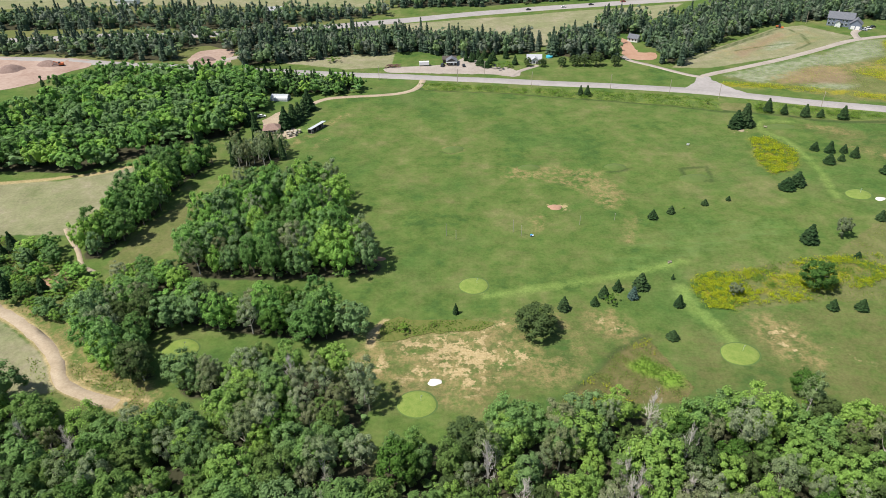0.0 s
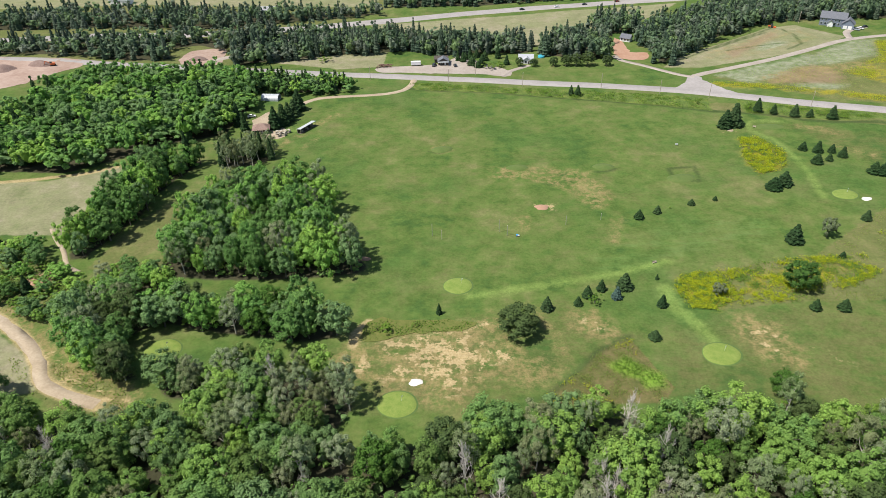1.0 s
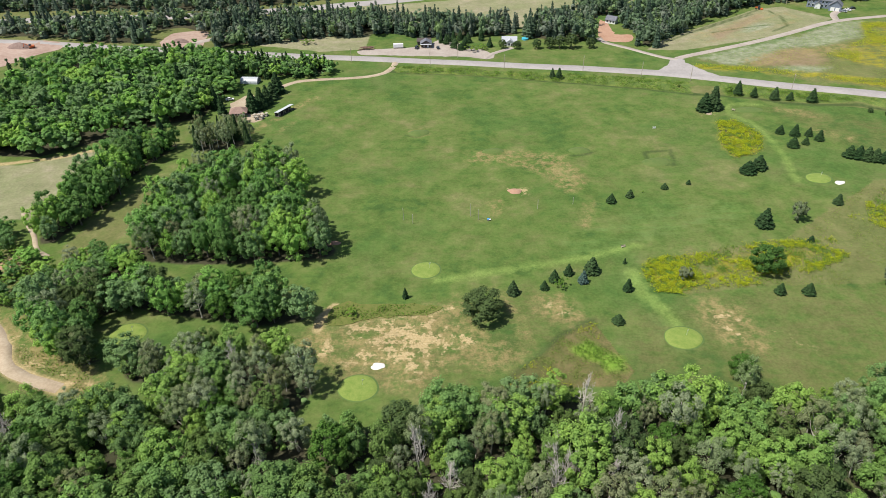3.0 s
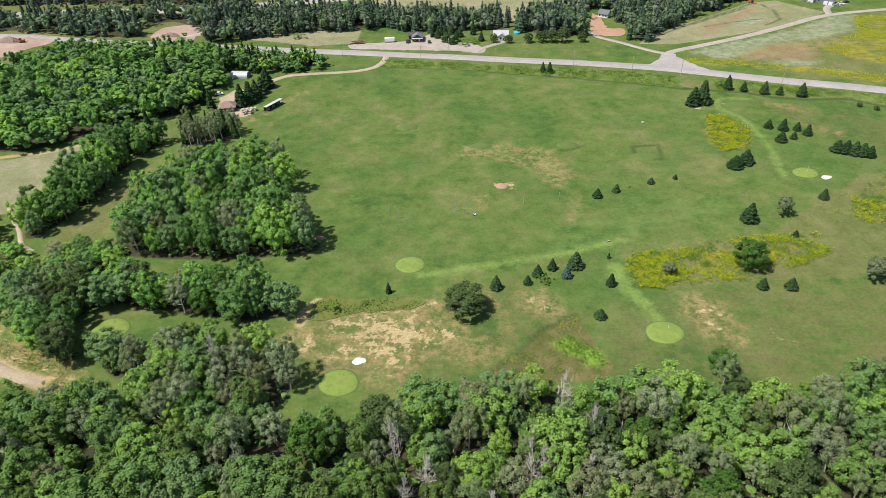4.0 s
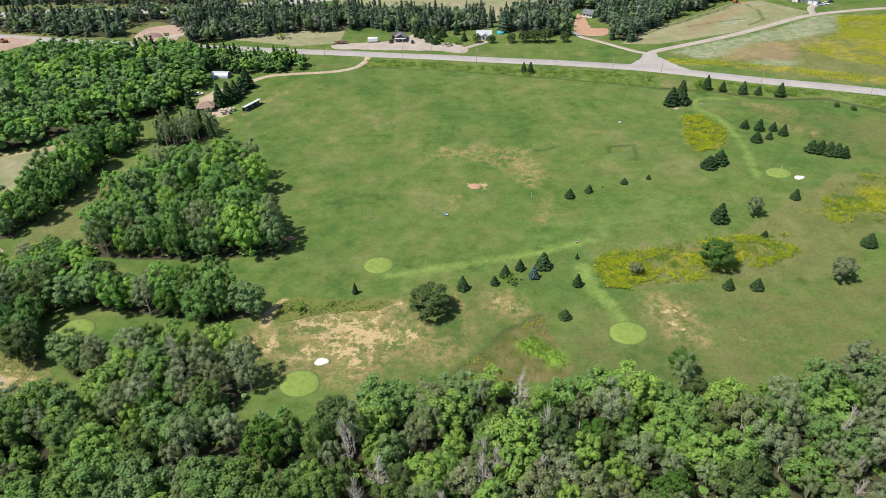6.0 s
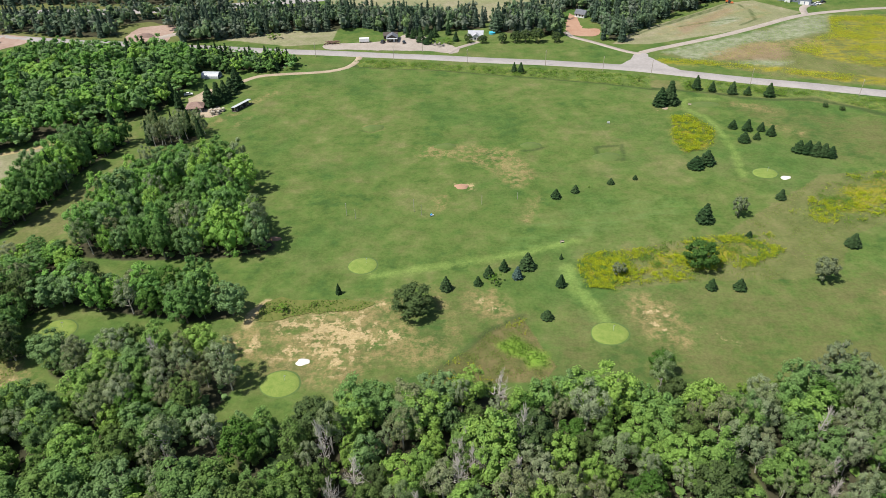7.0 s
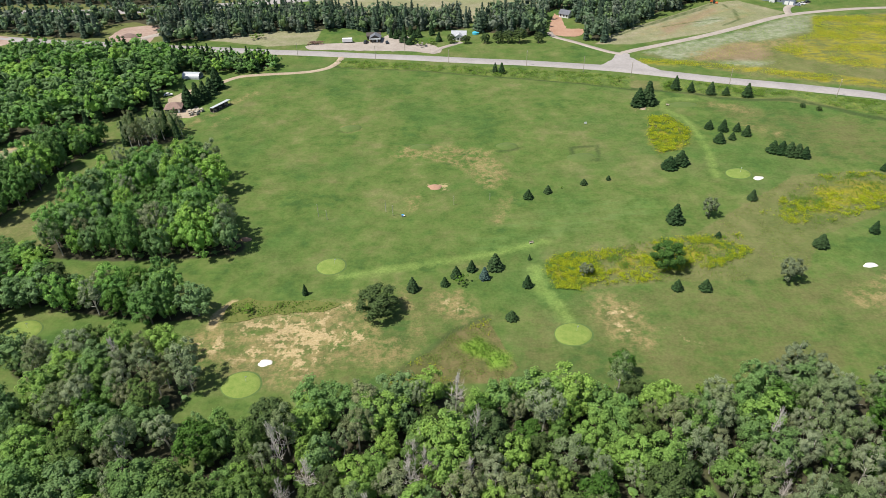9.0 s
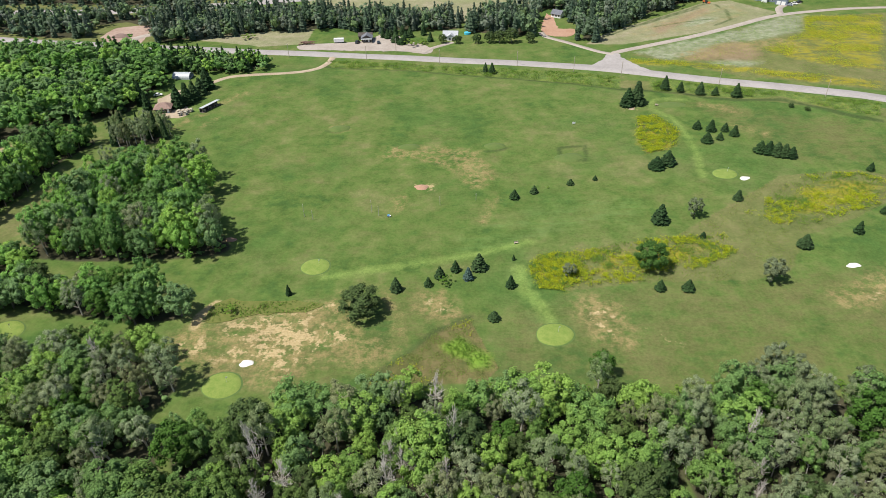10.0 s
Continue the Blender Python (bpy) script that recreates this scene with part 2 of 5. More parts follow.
def leaf_material(name, stops, translucent=0.3, spread=0.32, gain=1.0):
    """Foliage: a colour of its own for each plant, a shade of its own for each leaf spray."""
    m, nt, b = mat(name)
    rnd = nt.nodes.new("ShaderNodeObjectInfo").outputs["Random"]
    island = nt.nodes.new("ShaderNodeNewGeometry").outputs["Random Per Island"]
    which = math_node(nt, "FRACT", math_node(nt, "ADD", rnd, attr(nt, "tint")))
    v = coords(nt)
    big = noise_tex(nt, v, 0.35, 3)
    pick = math_node(nt, "ADD", which, math_node(nt, "MULTIPLY_ADD", big, 0.24, -0.12))
    col = ramp(nt, pick, [(p, (0.95 * gain * r, 1.02 * gain * g, 1.04 * gain * b)) for p, (r, g, b) in stops])
    shade = math_node(nt, "MULTIPLY_ADD", island, spread * 2, 1.0 - spread)
    hsv = node(nt, "ShaderNodeHueSaturation", Color=col, Value=shade)
    b.inputs["Roughness"].default_value = 0.7
    b.inputs["Specular IOR Level"].default_value = 0.08
    nt.links.new(hsv.outputs[0], b.inputs["Base Color"])
    tr = nt.nodes.new("ShaderNodeBsdfTranslucent")
    warm = mix(nt, 1.0, hsv.outputs[0], (1.12, 1.18, 0.72), "MULTIPLY")
    nt.links.new(warm, tr.inputs[0])
    ms = nt.nodes.new("ShaderNodeMixShader")
    ms.inputs[0].default_value = translucent
    nt.links.new(b.outputs[0], ms.inputs[1])
    nt.links.new(tr.outputs[0], ms.inputs[2])
    nt.links.new(ms.outputs[0], nt.nodes["Material Output"].inputs[0])
    return m


LEAF = leaf_material("leaf_broad", [(0.0, (0.104, 0.145, 0.040)), (0.2, (0.142, 0.228, 0.056)), (0.4, (0.195, 0.300, 0.066)), (0.52, (0.225, 0.325, 0.066)),
                                    (0.62, (0.145, 0.240, 0.066)), (0.8, (0.150, 0.220, 0.084)), (1.0, (0.115, 0.188, 0.050))], 0.34, gain=1.06)
PALE_LEAF = leaf_material("leaf_pale", [(0.0, (0.148, 0.190, 0.076)), (0.3, (0.185, 0.215, 0.112)), (0.5, (0.218, 0.238, 0.136)), (0.75, (0.168, 0.172, 0.080)), (1.0, (0.168, 0.200, 0.092))], 0.32, gain=1.20)
# LEAF again, lighter: extra brightness and slight haze put into the colour.
LIT_GROVE_LEAF = leaf_material("leaf_grove_lit", [(0.0, (0.096, 0.165, 0.044)), (0.2, (0.132, 0.250, 0.062)), (0.4, (0.188, 0.325, 0.066)), (0.52, (0.245, 0.365, 0.070)),
                                         (0.62, (0.155, 0.265, 0.076)), (0.8, (0.160, 0.235, 0.096)), (1.0, (0.106, 0.195, 0.050))], 0.34, gain=1.08)
NEEDLE = leaf_material("needle", [(0.0, (0.021, 0.045, 0.015)), (0.5, (0.032, 0.060, 0.019)), (0.8, (0.042, 0.070, 0.025)), (1.0, (0.025, 0.050, 0.017))], 0.12)
BLUE_NEEDLE = leaf_material("needle_blue", [(0.0, (0.05, 0.085, 0.07)), (1.0, (0.06, 0.095, 0.075))], 0.08)
OLD_NEEDLE = leaf_material("needle_old", [(0.0, (0.098, 0.118, 0.058)), (0.5, (0.125, 0.145, 0.076)), (1.0, (0.142, 0.150, 0.084))], 0.28, gain=1.25)
BRUSH_LEAF = leaf_material("brush_leaf", [(0.0, (0.12, 0.21, 0.035)), (0.5, (0.17, 0.27, 0.04)), (1.0, (0.16, 0.21, 0.05))], 0.42, 0.18)
# Greyer and bluer than near foliage: distance haze mixed into the colours.
HAZED_LEAF = leaf_material("leaf_hazed", [(0.0, (0.100, 0.145, 0.085)), (0.35, (0.135, 0.190, 0.100)), (0.5, (0.185, 0.250, 0.100)), (0.62, (0.130, 0.180, 0.100)), (0.85, (0.185, 0.200, 0.150)), (1.0, (0.150, 0.180, 0.120))], 0.35, gain=1.05)
HAZED_NEEDLE = leaf_material("needle_hazed", [(0.0, (0.060, 0.092, 0.060)), (0.5, (0.080, 0.115, 0.066)), (1.0, (0.110, 0.132, 0.092))], 0.15, gain=0.82)
GOLD = leaf_material("goldenrod_flower", [(0.0, (0.27, 0.33, 0.020)), (0.5, (0.40, 0.39, 0.014)), (1.0, (0.19, 0.27, 0.03))], 0.25, 0.4)
WEED = leaf_material("weed_leaf", [(0.0, (0.16, 0.25, 0.045)), (0.5, (0.21, 0.27, 0.06)), (1.0, (0.27, 0.26, 0.09))], 0.4, 0.15)
BARK = simple("bark", (0.10, 0.085, 0.07), (0.19, 0.165, 0.14), 2.0, 0.9)
DEAD_WOOD = simple("dead_wood", (0.40, 0.365, 0.32), (0.58, 0.53, 0.47), 2.0, 0.85)
ASPHALT = simple("worn_asphalt", (0.25, 0.23, 0.215), (0.335, 0.31, 0.295), 0.12, 0.9)
GRAVEL = simple("gravel", (0.26, 0.22, 0.185), (0.37, 0.325, 0.28), 0.15, 0.95, bump_d=0.04)
TAN_TRACK = simple("packed_earth", (0.27, 0.21, 0.14), (0.40, 0.33, 0.24), 0.2, 0.95, bump_d=0.04)
RED_EARTH = simple("red_earth", (0.29, 0.165, 0.105), (0.39, 0.25, 0.175), 0.12, 0.95, bump_d=0.05)
PINK_EARTH = simple("pit_earth", (0.25, 0.165, 0.125), (0.38, 0.290, 0.235), 0.06, 0.95, bump_d=0.05)
DARK_LEAF = leaf_material("leaf_dark", [(0.0, (0.078, 0.110, 0.038)), (0.5, (0.092, 0.126, 0.042)), (1.0, (0.070, 0.110, 0.040))], 0.35)
MID_LEAF = leaf_material("leaf_mid", [(0.0, (0.068, 0.145, 0.028)), (0.5, (0.095, 0.180, 0.032)), (1.0, (0.078, 0.150, 0.034))], 0.38, gain=0.95)
GREEN_TURF = simple("putting_turf", (0.110, 0.180, 0.028), (0.200, 0.245, 0.058), 0.55, 0.9, bump_d=0.01)
FRINGE = simple("fringe_turf", (0.066, 0.120, 0.028), (0.100, 0.150, 0.040), 0.5, 0.9, bump_d=0.02)
WHITE_SAND = simple("white_sand", (0.50, 0.47, 0.42), (0.68, 0.65, 0.60), 1.2, 0.95, bump_d=0.02)


def ground_material():
    m, nt, b = mat("land")
    v = coords(nt)
    huge, big, mid, fine = noise_tex(nt, v, 0.012, 3), noise_tex(nt, v, 0.05, 5), noise_tex(nt, v, 0.22, 6), noise_tex(nt, v, 1.6, 5)
    # mown turf
    f = math_node(nt, "MULTIPLY_ADD", mid, 0.45, math_node(nt, "MULTIPLY_ADD", big, 0.55, math_node(nt, "MULTIPLY", huge, 0.35)))
    turf = ramp(nt, math_node(nt, "MULTIPLY", f, 0.74), [(0.39, (0.048, 0.096, 0.018)), (0.46, (0.074, 0.124, 0.022)), (0.54, (0.098, 0.136, 0.029)), (0.63, (0.140, 0.154, 0.044))])
    # loose edges for the zones
    wob = math_node(nt, "MULTIPLY_ADD", mid, 1.2, math_node(nt, "MULTIPLY_ADD", fine, 0.4, -0.8))

    def zone(name, soft=0.12, spill=0.35, lift=0.0):
        e = math_node(nt, "MULTIPLY_ADD", wob, spill, attr(nt, name))
        return step(nt, e, lift - soft, lift + soft)

    sx = nt.nodes.new("ShaderNodeMapping")
    sx.inputs["Scale"].default_value, sx.inputs["Rotation"].default_value = (0.16, 1.0, 1.0), (0, 0, radians(8))
    nt.links.new(v, sx.inputs["Vector"])
    streak = noise_tex(nt, sx.outputs[0], 0.55, 5, 0.65)
    worn = math_node(nt, "MULTIPLY", step(nt, math_node(nt, "MULTIPLY_ADD", streak, 0.45, math_node(nt, "MULTIPLY", big, 0.6)), 0.52, 0.68), 0.26)
    turf = mix(nt, worn, turf, ramp(nt, fine, [(0.3, (0.130, 0.142, 0.040)), (0.7, (0.175, 0.160, 0.058))]))
    moist = step(nt, noise_tex(nt, v, 0.018, 3), 0.50, 0.64)
    turf = mix(nt, math_node(nt, "MULTIPLY", moist, 0.5), turf, (0.054, 0.110, 0.020))
    tall = ramp(nt, math_node(nt, "MULTIPLY_ADD", fine, 0.3, math_node(nt, "MULTIPLY", f, 0.8)), [(0.5, (0.076, 0.110, 0.024)), (0.68, (0.110, 0.130, 0.033)), (0.85, (0.150, 0.147, 0.048))])
    hay = ramp(nt, f, [(0.45, (0.14, 0.17, 0.055)), (0.7, (0.20, 0.205, 0.085)), (0.95, (0.29, 0.255, 0.14))])
    bare = ramp(nt, fine, [(0.3, (0.26, 0.205, 0.070)), (0.6, (0.360, 0.300, 0.118)), (0.8, (0.42, 0.365, 0.165))])
    dry = ramp(nt, fine, [(0.3, (0.175, 0.155, 0.046)), (0.8, (0.30, 0.235, 0.085))])
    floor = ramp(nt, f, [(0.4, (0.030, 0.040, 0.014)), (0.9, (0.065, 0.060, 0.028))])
    lush = ramp(nt, f, [(0.4, (0.10, 0.20, 0.022)), (0.9, (0.18, 0.29, 0.030))])
    track = ramp(nt, fine, [(0.3, (0.125, 0.205, 0.034)), (0.7, (0.185, 0.262, 0.052))])
    parched = math_node(nt, "MULTIPLY", zone("parched", 1.0, 1.2), step(nt, math_node(nt, "MULTIPLY_ADD", streak, 0.3, math_node(nt, "MULTIPLY_ADD", mid, 0.4, math_node(nt, "MULTIPLY", big, 0.3))), 0.34, 0.62))
    turf = mix(nt, math_node(nt, "MULTIPLY", parched, 0.75), turf, ramp(nt, fine, [(0.3, (0.080, 0.098, 0.025)), (0.7, (0.122, 0.120, 0.036))]))
    minty = math_node(nt, "MULTIPLY", zone("mint", 0.6, 0.8), step(nt, math_node(nt, "MULTIPLY_ADD", streak, 0.6, math_node(nt, "MULTIPLY", mid, 0.4)), 0.44, 0.62))
    turf = mix(nt, math_node(nt, "MULTIPLY", minty, 0.55), turf, (0.088, 0.165, 0.032))
    col = mix(nt, zone("rough"), turf, tall)
    col = mix(nt, zone("hay"), col, hay)
    weedy = ramp(nt, math_node(nt, "MULTIPLY_ADD", fine, 0.4, math_node(nt, "MULTIPLY", mid, 0.6)), [(0.36, (0.070, 0.088, 0.020)), (0.5, (0.108, 0.108, 0.030)), (0.62, (0.150, 0.126, 0.044))])
    col = mix(nt, zone("weedy", 0.08, 0.12), col, weedy)
    pale = ramp(nt, mid, [(0.35, (0.145, 0.190, 0.070)), (0.65, (0.260, 0.285, 0.150))])
    col = mix(nt, math_node(nt, "MULTIPLY", zone("pale", 0.7, 1.0), 0.75), col, pale)
    col = mix(nt, math_node(nt, "MULTIPLY", zone("straw", 0.7, 1.0), 0.7), col, ramp(nt, fine, [(0.3, (0.180, 0.135, 0.060)), (0.7, (0.250, 0.185, 0.090))]))
    drift = step(nt, math_node(nt, "MULTIPLY_ADD", streak, 0.35, math_node(nt, "MULTIPLY_ADD", mid, 0.35, math_node(nt, "MULTIPLY", big, 0.3))), 0.43, 0.56)
    col = mix(nt, math_node(nt, "MULTIPLY", math_node(nt, "MULTIPLY", zone("goldy", 0.5, 1.0), drift), 0.8), col, ramp(nt, fine, [(0.35, (0.165, 0.180, 0.016)), (0.65, (0.300, 0.255, 0.012))]))
    col = mix(nt, math_node(nt, "MULTIPLY", zone("swath", 0.2, 0.3), 0.85), col, (0.046, 0.072, 0.018))
    col = mix(nt, math_node(nt, "MULTIPLY", zone("track", 0.35, 0.8), 0.70), col, track)
    thirst = step(nt, noise_tex(nt, v, 0.3, 6, 0.7), 0.40, 0.62)
    col = mix(nt, math_node(nt, "MULTIPLY", math_node(nt, "MULTIPLY", zone("dry", 0.5, 1.2), thirst), 0.8), col, dry)
    blotch = math_node(nt, "MULTIPLY", zone("bare", 0.3, 0.8), step(nt, math_node(nt, "ADD", math_node(nt, "MULTIPLY_ADD", streak, 0.20, math_node(nt, "MULTIPLY", noise_tex(nt, v, 0.27, 6, 0.66), 0.80)), math_node(nt, "MULTIPLY", attr(nt, "bare"), 0.05)), 0.53, 0.585))
    col = mix(nt, blotch, col, bare)
    col = mix(nt, math_node(nt, "MULTIPLY", zone("path", 0.12, 0.25), 0.85), col, bare)
    col = mix(nt, zone("lush", 0.3, 0.8), col, lush)
    verge = ramp(nt, math_node(nt, "MULTIPLY_ADD", fine, 0.4, math_node(nt, "MULTIPLY", mid, 0.6)), [(0.36, (0.055, 0.095, 0.020)), (0.5, (0.095, 0.145, 0.026)), (0.64, (0.165, 0.195, 0.034))])
    col = mix(nt, math_node(nt, "MULTIPLY", zone("verge", 0.15, 0.3), 0.9), col, verge)
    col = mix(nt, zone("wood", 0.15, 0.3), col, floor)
    col = mix(nt, 1.0, col, (1.05, 1.0, 1.38), "MULTIPLY")
    grain = node(nt, "ShaderNodeHueSaturation", Color=col, Value=math_node(nt, "MULTIPLY_ADD", math_node(nt, "MULTIPLY_ADD", noise_tex(nt, v, 0.9, 8, 0.75), 0.65, math_node(nt, "MULTIPLY", noise_tex(nt, v, 0.13, 4, 0.6), 0.35)), 1.7, 0.15))
    nt.links.new(grain.outputs[0], b.inputs["Base Color"])
    b.inputs["Roughness"].default_value = 0.95
    b.inputs["Specular IOR Level"].default_value = 0.03
    bump(nt, b, fine, 0.6, 0.12)
    return m


# ------------------------------------------------------------------ mesh helpers
def link(name, verts, faces, material, parent=None, smooth=False, tint=None):
    me = bpy.data.meshes.new(name)
    me.from_pydata(verts if isinstance(verts, list) else verts.tolist(), [], faces if isinstance(faces, list) else faces.tolist())
    me.materials.append(material)
    if smooth:
        me.shade_smooth()
    if tint is not None:
        a = me.attributes.new("tint", "FLOAT", "POINT")
        a.data.foreach_set("value", np.asarray(tint, np.float32))
    ob = new(name, me)
    ob.parent = parent
    return ob


def part(name, bm, material, parent, label=""):
    me = bpy.data.meshes.new(name)
    bm.normal_update()
    bm.to_mesh(me)
    bm.free()
    me.materials.append(material)
    ob = new(name, me)
    ob.parent = parent
    return tagged(ob, label) if label else ob


def thing(name, x, y, turn=0.0, label="", category="", group="", z=None):
    e = new(name)
    e.empty_display_size = 0.2
    e.matrix_basis = pose(x, y, float(height(x, y)) if z is None else z, 0, 0, turn)
    return tagged(e, label, category, group)


def smooth_line(line, spacing=4.0):
    """Catmull-Rom through the corners, at even steps."""
    p = np.array([2 * np.array(line[0]) - line[1], *line, 2 * np.array(line[-1]) - line[-2]], float)
    out = []
    for a, b, c, d in zip(p, p[1:], p[2:], p[3:]):
        n = max(2, int(np.linalg.norm(c - b) / spacing))
        for t in np.arange(n) / n:
            out.append(0.5 * (2 * b + (c - a) * t + (2 * a - 5 * b + 4 * c - d) * t * t + (3 * b - a - 3 * c + d) * t ** 3))
    out.append(p[-2])
    return np.array(out)


def ribbon(name, line, width, material, label, category, rise=0.12, ragged=0.0, spacing=4.0):
    """A road or track, crowned, lying on the land with sloped edges."""
    c = smooth_line(line, spacing)
    d = np.gradient(c, axis=0)
    d /= np.linalg.norm(d, axis=1)[:, None]
    nrm = np.stack([-d[:, 1], d[:, 0]], 1)
    rng = np.random.default_rng(len(line) * 7 + int(width * 10))
    prof = [(-0.5, -0.15), (-0.47, rise * 0.7), (0.0, rise), (0.47, rise * 0.7), (0.5, -0.15)]
    verts = []
    for k, (s, h) in enumerate(prof):
        w = width * (1 + ragged * rng.normal(size=len(c))) if k != 2 else width
        q = c + nrm * (s * w if np.isscalar(w) else (s * w)[:, None])
        verts.append(np.column_stack([q, height(q[:, 0], q[:, 1]) + h]))
    verts = np.concatenate(verts)
    n = len(c)
    faces = [(k * n + i, k * n + i + 1, (k + 1) * n + i + 1, (k + 1) * n + i) for k in range(4) for i in range(n - 1)]
    faces = [f[::-1] for f in faces]
    ob = link(name, verts, faces, material, smooth=True)
    return tagged(ob, label, category, kind="structure")


def blob(name, cx, cy, rx, ry, material, parent=None, z0=0.05, dome=0.15, wob=0.06, seed=0, turn=0.0, ring=40):
    """A low, rounded patch that follows the land."""
    rng = np.random.default_rng(seed)
    ph = rng.uniform(0, 6.28, 4)
    a = np.linspace(0, 2 * np.pi, ring, endpoint=False)
    r = 1 + wob * (np.sin(2 * a + ph[0]) + 0.6 * np.sin(3 * a + ph[1]) + 0.4 * np.sin(5 * a + ph[2]))
    verts, faces = [], []
    for f, h in ((1.0, -0.12), (0.97, 0.0), (0.7, dome * 0.5), (0.35, dome * 0.9)):
        x, y = rx * f * r * np.cos(a), ry * f * r * np.sin(a)
        x, y = x * math.cos(turn) - y * math.sin(turn), x * math.sin(turn) + y * math.cos(turn)
        verts += np.column_stack([cx + x, cy + y, height(cx + x, cy + y) + z0 + h]).tolist()
    verts.append([cx, cy, float(height(cx, cy)) + z0 + dome])
    for k in range(3):
        faces += [(k * ring + i, k * ring + (i + 1) % ring, (k + 1) * ring + (i + 1) % ring, (k + 1) * ring + i) for i in range(ring)]
    faces += [(3 * ring + i, 3 * ring + (i + 1) % ring, 4 * ring) for i in range(ring)]
    return link(name, verts, faces, material, parent, smooth=True)


def patch(name, poly, material, label, category, z0=0.10, seed=1, skirt=0.0):
    """An irregular flat piece of ground inside a polygon, with an uneven rim."""
    c = np.array(poly, float)
    rim = smooth_line([*poly, poly[0]], 3.0)[:-1]
    rng = np.random.default_rng(seed)
    mid = c.mean(0)
    rim = rim + rng.normal(scale=0.5, size=rim.shape)
    bm = bmesh.new()
    vs = [bm.verts.new((x, y, float(height(x, y)) + z0)) for x, y in rim]
    f = bm.faces.new(vs)
    bmesh.ops.triangulate(bm, faces=[f])
    for _ in range(6):
        long = [e for e in bm.edges if e.calc_length() > 5]
        if not long:
            break
        bmesh.ops.subdivide_edges(bm, edges=long, cuts=1)
        bmesh.ops.triangulate(bm, faces=bm.faces)
    for w in bm.verts:
        w.co.z = float(height(w.co.x, w.co.y)) + z0
    bm.normal_update()
    if sum(q.normal.z * q.calc_area() for q in bm.faces) < 0:
        bmesh.ops.reverse_faces(bm, faces=bm.faces)
    if skirt:
        for w in bm.verts:
            w.co.z += 0.0 if w.is_boundary else rng.uniform(-0.08, 0.14)
        edge = [e for e in bm.edges if e.is_boundary]
        down = [g for g in bmesh.ops.extrude_edge_only(bm, edges=edge)["geom"] if isinstance(g, bmesh.types.BMVert)]
        for w in down:
            w.co.z -= skirt
        bmesh.ops.recalc_face_normals(bm, faces=bm.faces)
    me = bpy.data.meshes.new(name)
    bm.to_mesh(me)
    bm.free()
    me.materials.append(material)
    return tagged(new(name, me), label, category, kind="structure")


# ------------------------------------------------------------------ the land
def spread(lo, hi, fine, reach):
    inner = np.arange(lo, hi + 1e-6, fine)
    g = np.cumsum(fine * 1.5 ** np.arange(1, 16))
    g = g[g < reach]
    return np.concatenate([lo - g[::-1], inner, hi + g])


